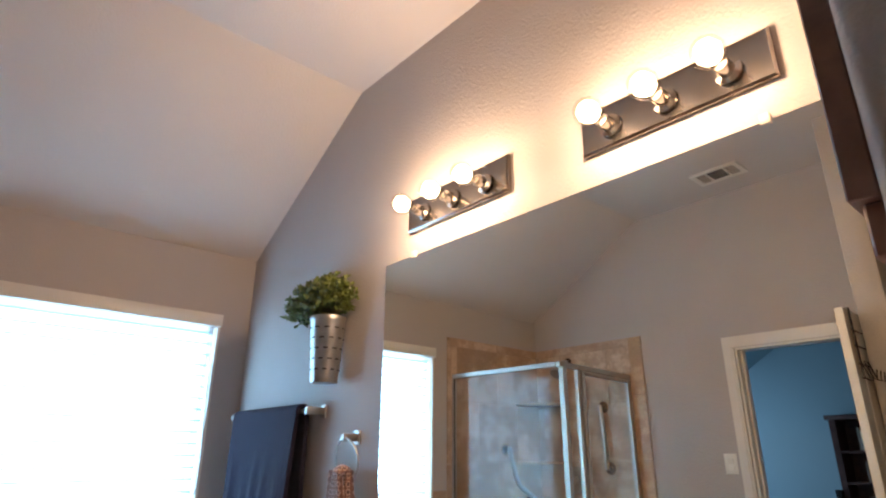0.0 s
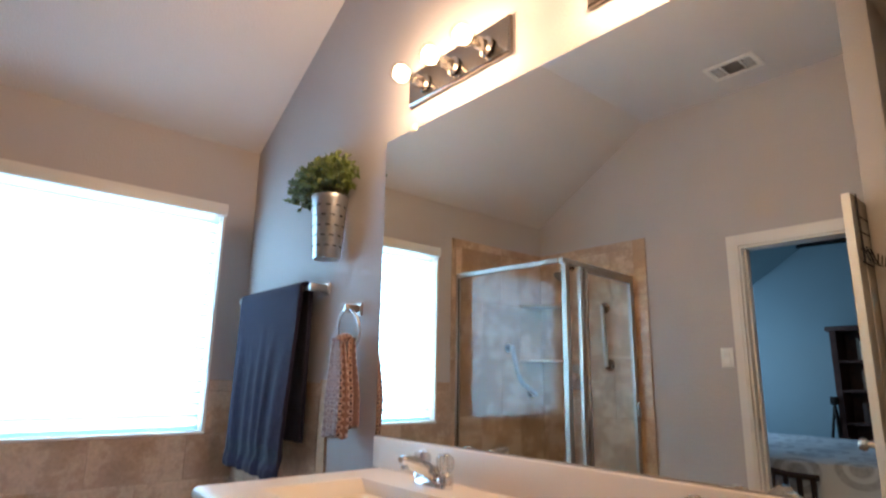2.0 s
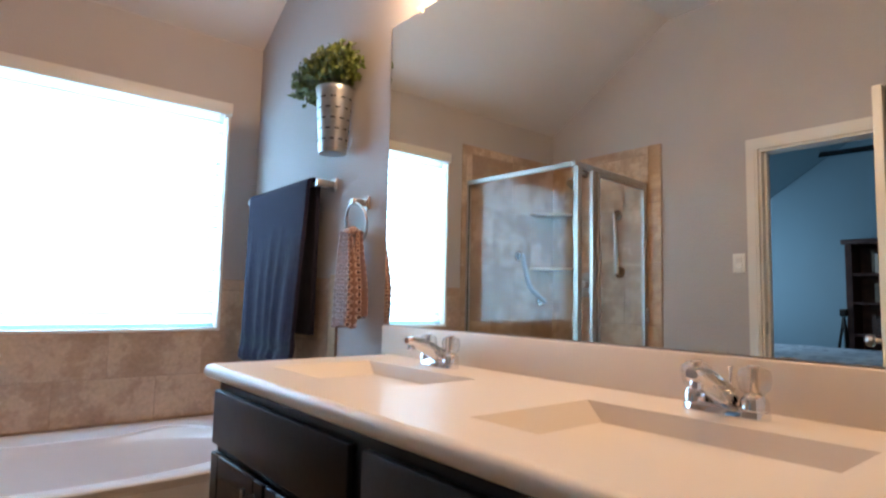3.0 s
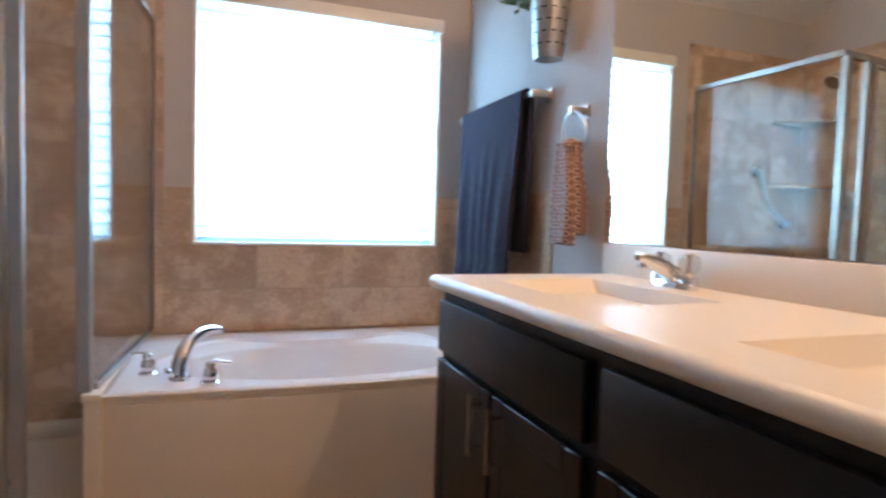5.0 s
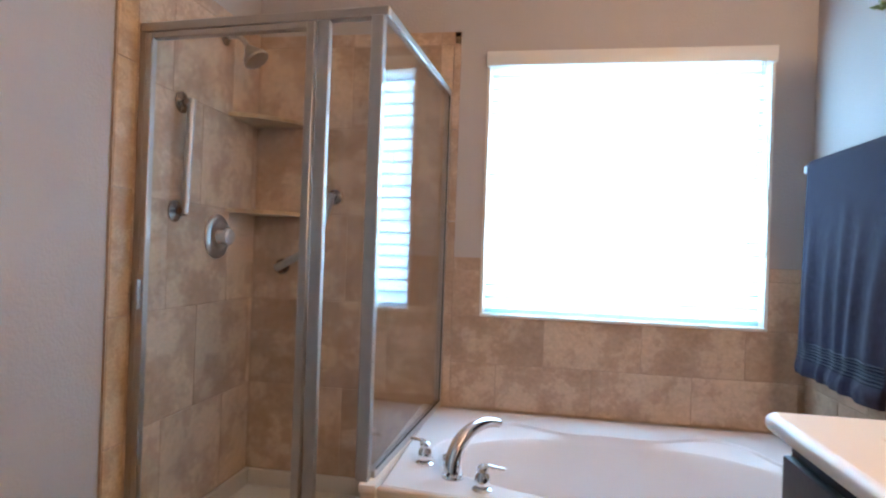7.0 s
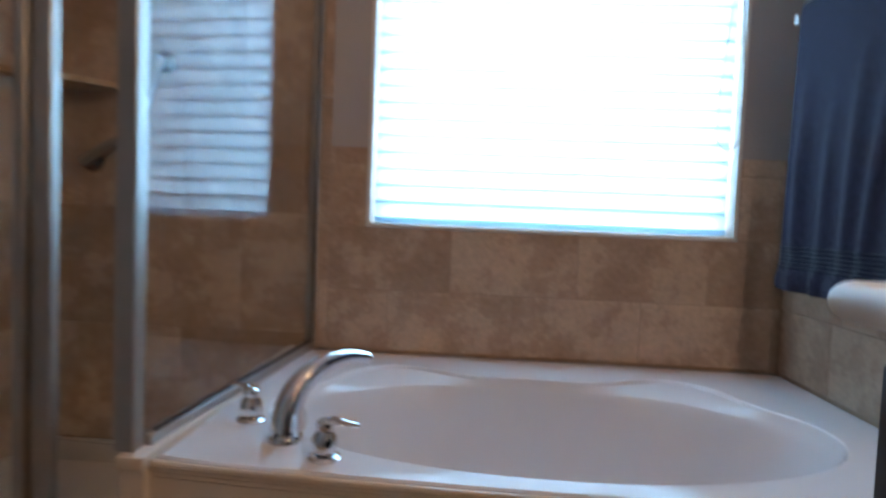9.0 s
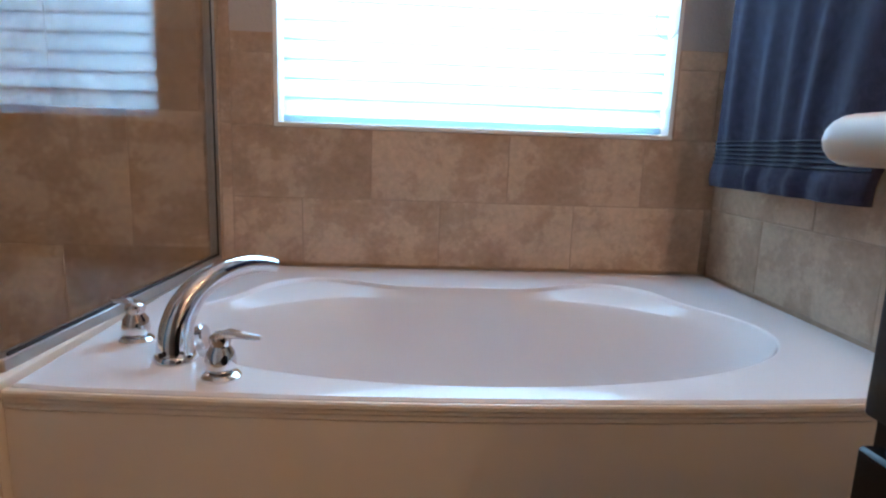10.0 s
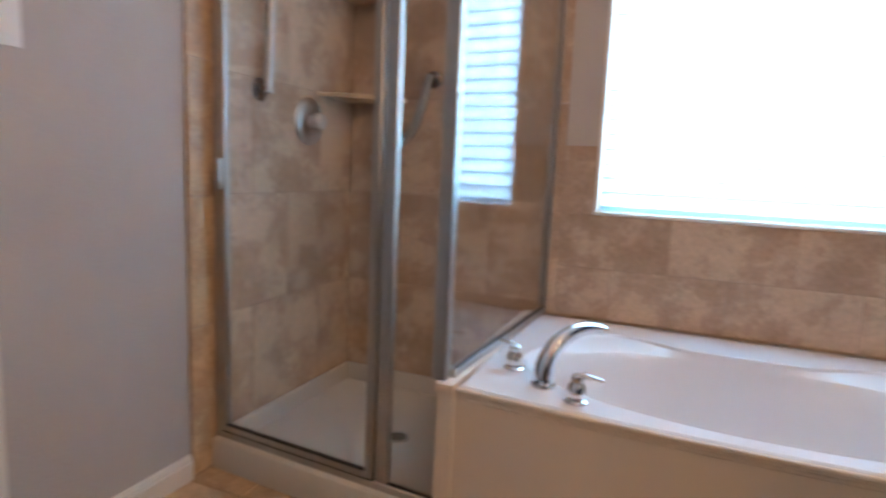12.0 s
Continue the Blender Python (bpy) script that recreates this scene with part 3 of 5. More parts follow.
def bar_pull(parent, y, z0, z1):
    b = tube([(VX - 0.046, y, z0), (VX - 0.046, y, (z0 + z1) / 2), (VX - 0.046, y, z1)], 0.0055, 10)
    for z in (z0 + 0.02, z1 - 0.02):
        tube([(VX - 0.019, y, z), (VX - 0.046, y, z)], 0.0045, 8, bm=b)
    part("handle", b, PULL, parent, "brushed nickel bar pull")


for ya, yb in ((0.852, 1.573), (0.085, 0.806)):
    slab_front("drawer_front", ya, yb, 0.694, 0.835, False)
    m = (ya + yb) / 2
    bar_pull(slab_front("door", m + 0.006, yb, 0.13, 0.672, True), m + 0.052, 0.515, 0.668 - 0.012)
    bar_pull(slab_front("door", ya, m - 0.006, 0.13, 0.672, True), m - 0.052, 0.515, 0.668 - 0.012)

top = thing("countertop", (0.9, 0.8, 0.855), "cream cultured marble vanity top with two moulded basins", "countertop")
CX0, CY1, CZ = 0.550, 1.655, 0.899
B1, B2 = (0.690, 1.010, 1.006, 1.498), (0.690, 1.010, 0.180, 0.672)
tb = bmesh.new()
ysg = [VY0, B2[2], B2[3], B1[2], B1[3], CY1 - 0.02]
xsg = [CX0 + 0.02, B1[0], B1[1], EAST - 0.002]
gv = {(i, j): tb.verts.new((x, y, CZ)) for i, x in enumerate(xsg) for j, y in enumerate(ysg)}
for i in range(3):
    for j in range(5):
        if i == 1 and j in (1, 3):
            continue
        tb.faces.new((gv[i, j], gv[i + 1, j], gv[i + 1, j + 1], gv[i, j + 1]))
for j in (1, 3):
    x0, x1, y0, y1 = B1[0], B1[1], ysg[j], ysg[j + 1]
    low = [tb.verts.new(p) for p in ((x0 + 0.10, y0 + 0.16, CZ - 0.15), (x1 - 0.03, y0 + 0.16, CZ - 0.15), (x1 - 0.03, y1 - 0.16, CZ - 0.15), (x0 + 0.10, y1 - 0.16, CZ - 0.15))]
    hi = [gv[1, j], gv[2, j], gv[2, j + 1], gv[1, j + 1]]
    for k in range(4):
        tb.faces.new((hi[k], low[k], low[(k + 1) % 4], hi[(k + 1) % 4]))
    tb.faces.new(low)
# the rounded nose runs along the front and round the free end
nose = [(0.02 * (1 - math.sin(a)), CZ - 0.019 + 0.019 * math.cos(a)) for a in (math.pi * k / 8 for k in range(9))]
edge = [(CX0, VY0), (CX0, CY1 - 0.03)] + [(CX0 + 0.03 - 0.03 * math.cos(a), CY1 - 0.03 + 0.03 * math.sin(a)) for a in (math.pi / 2 * k / 6 for k in range(1, 7))] + [(EAST - 0.002, CY1)]
nl = []
for k, (x, y) in enumerate(edge):
    inx, iny = (1, 0) if k < 2 else ((0, -1) if k == len(edge) - 1 else ((CX0 + 0.03 - x) / 0.03, (CY1 - 0.03 - y) / 0.03))
    nl.append([(x + inx * d, y + iny * d, z) for d, z in nose])
join(tb, rings(nl, closed=False, cap=False))
bmesh.ops.remove_doubles(tb, verts=tb.verts, dist=0.0005)
tb.faces.new([tb.verts.new(p) for p in ((CX0 + 0.02, VY0, CZ - 0.038), (CX0 + 0.02, CY1 - 0.02, CZ - 0.038), (EAST - 0.002, CY1 - 0.02, CZ - 0.038), (EAST - 0.002, VY0, CZ - 0.038))])
part("slab", tb, MARBLE, top, smooth=32)
part("backsplash", box(EAST - 0.025, EAST - 0.002, VY0, CY1 + 0.03, CZ - 0.002, 0.996, 0.004), MARBLE, top)
for yc in (1.252, 0.426):
    part("drain", lathe([(0.022, 0), (0.022, 0.003), (0.016, 0.004), (0.015, 0.001)], (0.88, yc, CZ - 0.1505)), CHROME, top, "chrome sink drain")


def basin_faucet(y):
    x = 1.100
    f = thing("basin_faucet", (x, y, CZ), "chrome centre-set faucet with clear acrylic knobs", "faucet", "vanity faucets")
    prof = [(math.cos(a), math.sin(a)) for a in (2 * math.pi * k / 28 for k in range(28))]
    def oval(h, sx, sy):
        return [(x + sx * c, y + sy * (abs(s) ** 0.6) * (1 if s >= 0 else -1), CZ + h) for c, s in prof]
    part("base", rings([oval(0, 0.028, 0.078), oval(0.012, 0.028, 0.078), oval(0.02, 0.022, 0.070)]), CHROME, f)
    spout = []
    for k in range(17):
        q = k / 16
        rise = max(0.0, (q - 0.25) / 0.75)
        top_z = CZ + 0.046 + 0.044 * math.sin(1.75 * q) ** 1.1
        low_z = CZ + 0.012 + 0.056 * rise ** 0.8
        wide = 0.029 - 0.014 * q ** 0.8
        mid, half = (top_z + low_z) / 2, (top_z - low_z) / 2
        end = 0.72 if k in (0, 16) else 1.0
        spout.append([(x + 0.022 - 0.140 * q, y + wide * end * math.copysign(abs(math.cos(a)) ** 0.7, math.cos(a)), mid + half * end * math.copysign(abs(math.sin(a)) ** 0.7, math.sin(a))) for a in (2 * math.pi * h / 24 for h in range(24))])
    part("spout", rings(spout), CHROME, f, smooth=50)
    part("aerator", lathe([(0.011, 0), (0.011, 0.016), (0.010, 0.018)], (x - 0.102, y, CZ + 0.054), (0, 0, 1), 14), CHROME, f)
    for s in (-1, 1):
        yy = y + s * 0.052
        part("collar", lathe([(0.024, 0), (0.023, 0.016), (0.016, 0.026), (0.010, 0.03)], (x, yy, CZ + 0.016), n=20), CHROME, f)
        kl = []
        for h, r in ((0.042, 0.014), (0.05, 0.022), (0.068, 0.026), (0.082, 0.024), (0.088, 0.016)):
            kl.append([(x + r * (1 + 0.10 * math.cos(6 * a)) * math.cos(a), yy + r * (1 + 0.10 * math.cos(6 * a)) * math.sin(a), CZ + h) for a in (2 * math.pi * k / 36 for k in range(36))])
        kn = part("knob", rings(kl), CRYSTAL, f, "faceted clear acrylic knob", smooth=25)
        part("knob_core", lathe([(0.007, 0.03), (0.007, 0.088), (0.012, 0.0895), (0.010, 0.092)], (x, yy, CZ), n=14), CHROME, kn)
    part("lift_rod", tube([(x + 0.026, y, CZ + 0.01), (x + 0.026, y, CZ + 0.075), (x + 0.026, y, CZ + 0.085)], [0.003, 0.003, 0.007], 8), CHROME, f)
    return f


basin_faucet(1.262)
basin_faucet(0.436)

# dark cabinet on the end wall
PANEL_WOOD = material("brown_stained_wood", (0.27, 0.15, 0.115), 0.42, vary=0.4, vary_scale=14.0, bump=0.15, bump_scale=60.0)
cab = thing("wall_panel", (0.6, -0.012, 1.63), "dark walnut framed panel hung on the end wall", "wall panel")
part("carcass", box(STUB + 0.020, 1.0, -0.0115, 0.016, 1.625, 2.35, 0.002, 1), PANEL_WOOD, cab)
part("bottom_rail", box(STUB + 0.035, 0.99, -0.0115, 0.008, 1.570, 1.625, 0.003, 1), PANEL_WOOD, cab)

# ---------------------------------------------------------------- towels and plant
bar = thing("towel_bar", (EAST, 2.49, 1.56), "satin nickel towel bar on the grey wall", "towel bar")
BX = EAST - 0.072
part("rail", tube([(BX, 2.11, 1.568), (BX, 2.5, 1.568), (BX, 2.87, 1.568)], 0.009, 12), NICKEL, bar)
for y in (2.115, 2.865):
    part("bracket", box(EAST - 0.088, EAST - 0.008, y - 0.011, y + 0.011, 1.552, 1.583, 0.004), NICKEL, bar)
    part("wall_plate", box(EAST - 0.010, EAST, y - 0.024, y + 0.024, 1.540, 1.594, 0.004), NICKEL, bar)


def hung_cloth(y0, y1, top, front_z, back_z, x_mid, gap, thick, fold, seed, n=88):
    """A folded cloth over a rail that runs along y: an outer skin and an inner skin, with soft vertical folds that gather to a ruffled hem."""
    rng = random.Random(seed)
    ridges = [(0.08 + 0.20 * k + rng.uniform(-0.04, 0.04), rng.uniform(0.045, 0.085), rng.uniform(0.5, 1.0), rng.uniform(-0.06, 0.05), rng.uniform(0.02, 0.3)) for k in range(5)]
    def wave(v, z):
        d = max(0.0, (top - z) / 0.8)
        w = 0.0
        for c, wd, am, drift, start in ridges:
            g = max(0.0, min(1.0, (d - start) / 0.35))
            w += am * g * math.exp(-((v - c - drift * d) / wd) ** 2)
        w += 0.35 * d * (1 + math.sin(5.2 * v + 1.0))
        hem = max(0.0, min(1.0, (front_z + 0.070 - z) / 0.03))
        tight = math.exp(-((z - front_z - 0.090) / 0.03) ** 2)
        return fold * (w * (1 - 0.5 * tight) + hem * (0.15 + 0.42 * abs(math.sin(21 * v + 0.6 * math.sin(9 * v)))) * (1 - 0.5 * max(0.0, (front_z + 0.012 - z) / 0.012))) + 0.008 * d
    def skin(off):
        rows = []
        m = 44
        for k in range(m + 1):
            z = front_z + (top - front_z) * k / m
            rows.append(("f", z, off))
        for k in range(1, 8):
            rows.append(("a", math.pi * k / 8, off))
        for k in range(m + 1):
            z = top - (top - back_z) * k / m
            rows.append(("b", z, off))
        out = []
        for kind, q, o in rows:
            line = []
            for i in range(n + 1):
                v = i / n
                y = y0 + (y1 - y0) * v
                if kind == "a":
                    x, z = x_mid - (gap + o) * math.cos(q), top + (gap + o) * math.sin(q) * 0.8
                else:
                    z = q
                    y = y1 - (y1 - y) * (1 - (0.13 if kind == "f" else 0.03) * max(0.0, top - z))
                    w = wave(v, z)
                    x = x_mid - (gap + o) - w if kind == "f" else x_mid + (gap + o) + 0.15 * w
                line.append((x, y, z))
            out.append(line)
        return out
    outer, inner = skin(thick), skin(0.0)
    b = rings(outer, closed=False, cap=False)
    rings(inner, closed=False, cap=False, bm=b)
    for a, c in ((outer[0], inner[0]), (outer[-1], inner[-1])):
        rings([a, c], closed=False, cap=False, bm=b)
    for i in (0, -1):
        rings([[r[i] for r in outer], [r[i] for r in inner]], closed=False, cap=False, bm=b)
    bmesh.ops.remove_doubles(b, verts=b.verts, dist=0.0004)
    return b, wave


towel = thing("bath_towel", (BX, 2.5, 1.2), "navy terry bath towel folded over the bar", "towel")
T0, T1, TT = 2.168, 2.805, 1.572
tb, wv = hung_cloth(T0, T1, TT, 0.782, 0.93, BX, 0.014, 0.018, 0.021, 5)
part("cloth", tb, NAVY, towel, smooth=70)
for k in range(6):
    zz = 0.902 - k * 0.011
    line = []
    for i in range(89):
        v = i / 88
        line.append((BX - 0.032 - wv(v, zz) - 0.0016, T1 - (T1 - T0) * (1 - v) * (1 - 0.13 * (TT - zz)), zz))
    part("woven_stripe", tube(line, 0.0037, 6), NAVY_BAND, towel, "dark woven border stripe")

ring = thing("towel_ring", (EAST, 1.87, 1.47), "polished nickel towel ring on the grey wall", "towel ring")
RY, RZ, RX = 1.852, 1.458, EAST - 0.055
part("wall_plate", box(EAST - 0.010, EAST, RY - 0.024, RY + 0.024, RZ - 0.026, RZ + 0.026, 0.004), NICKEL, ring)
part("post", box(EAST - 0.070, EAST - 0.008, RY - 0.011, RY + 0.011, RZ - 0.014, RZ + 0.014, 0.004), NICKEL, ring)
part("ring", tube([(RX - 0.004 + 0.012 * (1 - math.cos(a)), RY + 0.076 * math.sin(a), RZ - 0.08 + 0.076 * math.cos(a)) for a in (2 * math.pi * k / 40 for k in range(40))], 0.0055, 8, True), NICKEL, ring)

hand = thing("hand_towel", (RX, RY, 1.2), "rust and plum towel with ring print hung through ring", "towel")


def drape(seed, y0, y1, ztop, zbot, x0, depth):
    rng = random.Random(seed)
    p = [rng.uniform(0, 6.28) for _ in range(3)]
    n, m = 48, 30
    loops = []
    for k in range(m + 1):
        u = k / m
        z = ztop + (zbot - ztop) * u
        spread = 0.55 + 0.45 * min(1, u * 1.6)
        line = []
        for i in range(n):
            a = 2 * math.pi * i / n
            c, s = math.cos(a), math.sin(a)
            r = 1 + 0.16 * math.sin(5 * a + p[0]) + 0.10 * math.sin(9 * a + p[1] + 2 * u)
            line.append((x0 + depth * spread * r * c, (y0 + y1) / 2 + (y1 - y0) / 2 * spread * r * s + 0.008 * math.sin(4 * u + p[2]), z + 0.006 * math.sin(3 * a + p[1]) * u))
        loops.append(line)
    return rings(loops)


def wrap_uv(ob, k=1.0):
    me = ob.data
    uv = me.uv_layers.new(name="UVMap")
    c = sum((v.co for v in me.vertices), Vector()) / len(me.vertices)
    for poly in me.polygons:
        angles = []
        for li in poly.loop_indices:
            v = me.vertices[me.loops[li].vertex_index].co
            angles.append(math.atan2(v.y - c.y, v.x - c.x) / (2 * math.pi))
        if max(angles) - min(angles) > 0.5:
            angles = [a + 1 if a < 0 else a for a in angles]
        for a, li in zip(angles, poly.loop_indices):
            uv.data[li].uv = (a * 2 * k, me.vertices[me.loops[li].vertex_index].co.z * 2.4 * k)


wrap_uv(part("front_fall", drape(3, RY - 0.060, RY + 0.078, RZ - 0.115, 0.985, RX - 0.026, 0.022), RINGS, hand, smooth=70))
wrap_uv(part("back_fall", drape(8, RY - 0.078, RY + 0.060, RZ - 0.115, 1.02, RX + 0.006, 0.022), RINGS, hand, smooth=70))
wrap_uv(part("saddle", tube([(RX - 0.03, RY, RZ - 0.13), (RX - 0.022, RY, RZ - 0.118), (RX - 0.006, RY, RZ - 0.112), (RX + 0.008, RY, RZ - 0.118), (RX + 0.012, RY, RZ - 0.13)], [0.03, 0.034, 0.036, 0.034, 0.03], 12, flat=0.5), RINGS, hand))

plant = thing("wall_planter", (1.125, 2.0, 1.667), "leafy green plant in a slotted galvanised wall pot", "plant")
PX, PY, PZ0, PZ1 = 1.122, 2.003, 1.668, 1.935
pl = []
for h, r in ((0, 0.054), (0.004, 0.056), (0.25, 0.073), (0.262, 0.077), (0.268, 0.075), (0.25, 0.069)):
    pl.append([(PX + r * math.cos(a), PY + r * math.sin(a), PZ0 + h) for a in (2 * math.pi * k / 36 for k in range(36))])
pot = part("pot", rings(pl), GALV, plant, "galvanised steel olive bucket")
for row in range(5):
    z = PZ0 + 0.05 + row * 0.042
    r = 0.056 + (z - PZ0) * 0.068 + 0.0004
    for k in range(11):
        a0 = 2 * math.pi * (k + 0.5 * (row % 2)) / 11
        lo = [[(PX + (r + d) * math.cos(a), PY + (r + d) * math.sin(a), z + e) for a in (a0 + 0.30 * q / 4 for q in range(5))] for d, e in ((0.0006, -0.003), (0.0012, 0.0), (0.0012, 0.003))]
        part("slot", rings(lo, closed=False, cap=False), DARK, pot)
part("soil", lathe([(0.068, 0.0), (0.068, 0.006), (0.05, 0.012)], (PX, PY, PZ1 - 0.02)), DARK, plant)
rng = random.Random(11)
stems, leaves = bmesh.new(), bmesh.new()


def add_leaf(b, p, d, size, rr):
    d = d.normalized()
    s = d.cross(Vector((rr.uniform(-1, 1), rr.uniform(-1, 1), rr.uniform(0.2, 1)))).normalized()
    u = s.cross(d).normalized()
    w = size * rr.uniform(0.30, 0.42)
    pts = [(0, 0, 0), (0.35, 1, 0.10), (0.75, 0.75, 0.12), (1.0, 0, 0.0), (0.75, -0.75, 0.12), (0.35, -1, 0.10)]
    v = [b.verts.new(p + d * size * a + s * w * c + u * size * e) for a, c, e in pts]
    mid = b.verts.new(p + d * size * 0.5 - u * size * 0.05)
    for i in range(6):
        b.faces.new((v[i], v[(i + 1) % 6], mid))


for k in range(420):
    th, el = rng.uniform(0, 2 * math.pi), math.asin(rng.uniform(-0.42, 1.0))
    q = rng.uniform(0.55, 1.0) ** 0.5 * rng.uniform(0.88, 1.12)
    tip = Vector((1.124 + 0.084 * q * math.cos(el) * math.cos(th), 2.072 + (0.225 if math.sin(th) < 0 else 0.27) * q * math.cos(el) * math.sin(th), 2.005 + 0.122 * q * math.sin(el)))
    tip.x = min(tip.x, EAST - 0.02)
    base = Vector((PX + rng.uniform(-0.03, 0.03), PY + rng.uniform(-0.04, 0.04), PZ1 - 0.02))
    mid = (base + tip) / 2 + Vector((0, 0, 0.035))
    path = [base * (1 - t) ** 2 + mid * 2 * t * (1 - t) + tip * t * t for t in (i / 6 for i in range(7))]
    tube(path, 0.0012, 4, bm=stems)
    for i in range(4, 7):
        for _ in range(4):
            dd = (path[i] - path[i - 1]).normalized() * 0.6 + Vector((rng.uniform(-1, 0.6), rng.uniform(-1, 1), rng.uniform(-0.6, 0.9)))
            w = path[i] + Vector((rng.uniform(-1, 1), rng.uniform(-1, 1), rng.uniform(-1, 1))) * 0.007
            if w.x + 0.02 * max(0, dd.x) < EAST - 0.006:
                add_leaf(leaves, w, dd, rng.uniform(0.013, 0.024), rng)
part("stalk", stems, STEM, plant)
part("foliage", leaves, LEAF, plant, "small glossy green leaves", smooth=0)

# ---------------------------------------------------------------- bathtub
TX0, TX1, TY0, TY1 = -0.358, EAST - 0.008, 2.066, NORTH - 0.012
tub = thing("bathtub", (0.42, 2.5, 0), "white acrylic garden tub with an oval basin", "bathtub")
BOW = 0.033


def front_y(x):
    u = (x - 0.42) / 0.78
    return TY0 - BOW * (1 - u * u)


N = 160
cx, cy, rx, ry = 0.388, 2.420, 0.645, 0.330


def shoulder(a):
    """How far the two back shoulders reach out at an angle: a sharp inner side, a long outer side."""
    out = 0.0
    for b in (a, math.pi - a):
        d = b - 2.03
        out += math.exp(-(d / (0.13 if d < 0 else 0.36)) ** 2)
    return out if 0 < a < math.pi else 0.0


def oval_ring(k, z, far=0.0):
    out = []
    for i in range(N):
        a = 2 * math.pi * i / N
        c, s = math.cos(a), math.sin(a)
        e = 0.97
        px, py = (abs(c) ** e) * (1 if c >= 0 else -1), (abs(s) ** e) * (1 if s >= 0 else -1)
        r = k + far * shoulder(a)
        out.append((cx + rx * r * px, cy + ry * r * py, z))
    return out


def rect_ring(inset, z):
    out = []
    for i in range(N):
        a = 2 * math.pi * i / N
        c, s = math.cos(a), math.sin(a)
        hx = (TX1 - cx if c > 0 else cx - TX0) - inset
        hy = TY1 - cy - inset if s > 0 else cy - TY0 - inset
        t = min(hx / abs(c) if abs(c) > 1e-6 else 9, hy / abs(s) if abs(s) > 1e-6 else 9)
        x, y = cx + t * c, cy + t * s
        if s < 0 and abs(y - (TY0 + inset)) < 1e-4:
            y = front_y(x) + inset
        out.append((x, y, z))
    return out


loops = [rect_ring(0.0, DECK - 0.016), rect_ring(0.004, DECK - 0.004), rect_ring(0.010, DECK), oval_ring(1.040, DECK + 0.0004, 0.38), oval_ring(1.010, DECK + 0.0006, 0.38), oval_ring(1.004, DECK - 0.002, 0.375), oval_ring(0.999, DECK - 0.010, 0.36),
         oval_ring(0.990, DECK - 0.024, 0.13), oval_ring(0.982, DECK - 0.031, 0.09), oval_ring(0.972, DECK - 0.045, 0.07), oval_ring(0.94, DECK - 0.10, 0.04), oval_ring(0.90, DECK - 0.22), oval_ring(0.83, DECK - 0.34), oval_ring(0.70, DECK - 0.395), oval_ring(0.4, DECK - 0.405), oval_ring(0.05, DECK - 0.408)]
shell = rings(loops, True, False)
shell.verts.ensure_lookup_table()
shell.faces.new([shell.verts[len(shell.verts) - N + i] for i in range(N)])
part("shell", shell, ACRYLIC, tub, smooth=20)
prof = [(0.010, DECK - 0.004), (0.002, DECK - 0.006), (0.0, DECK - 0.009), (0.0, DECK - 0.0155), (0.0022, DECK - 0.0175), (0.0025, DECK - 0.0245), (0.0045, DECK - 0.0265), (0.0048, DECK - 0.0345), (0.0068, DECK - 0.037), (0.0070, 0.0)]
al = []
for k in range(41):
    x = TX0 - 0.004 + (TX1 - TX0 + 0.004) * k / 40
    al.append([(x, front_y(x) + d - 0.003, z) for d, z in prof])
ab = rings(al, closed=False, cap=False)
ab.faces.new([ab.verts.new(p) for p in [(TX0 - 0.004, front_y(TX0) + d - 0.003, z) for d, z in prof] + [(TX0 - 0.004, TY0 + 0.05, 0), (TX0 - 0.004, TY0 + 0.05, DECK - 0.004)]])
part("apron", ab, PANEL, tub, "cream apron with a stepped lip", smooth=30)
part("overflow_plate", lathe([(0.030, 0), (0.030, 0.016), (0.026, 0.020), (0.004, 0.021)], (-0.222, 2.475, DECK - 0.060), (1, 0, 0.2), 28), CHROME, tub, "chrome overflow cover")
part("tub_drain", lathe([(0.03, 0), (0.03, 0.004), (0.02, 0.006), (0.004, 0.006)], (0.0, 2.46, DECK - 0.405)), CHROME, tub, "chrome drain")

ledge = thing("shower_ledge", (-0.385, 2.5, 0), "cream ledge wall between the shower and tub", "ledge")
part("cap", box(-0.414, TX0 - 0.002, 2.042, TY1, DECK - 0.018, DECK + 0.008, 0.005), PANEL, ledge)
part("knee_wall", box(-0.408, TX0 - 0.005, 2.050, TY1, 0.0, DECK - 0.018), PANEL, ledge, smooth=0)

filler = thing("tub_filler", (-0.17, 2.19, DECK), "chrome arched roman tub spout", "faucet")
path = bezier((-0.150, 2.184, DECK), (-0.160, 2.178, DECK + 0.13), (-0.085, 2.280, DECK + 0.165), (-0.024, 2.362, DECK + 0.132), 20)
part("spout", tube(path, [0.032 - 0.016 * (k / 20) ** 0.8 for k in range(21)], 20), CHROME, filler)
part("base_ring", lathe([(0.035, 0), (0.035, 0.010), (0.032, 0.014)], (-0.150, 2.184, DECK), n=28), CHROME, filler)
part("set_screw", lathe([(0.005, 0), (0.005, 0.002), (0.002, 0.002)], (-0.160, 2.151, DECK + 0.02), (-0.3, -1, 0), 10), DARK, filler)


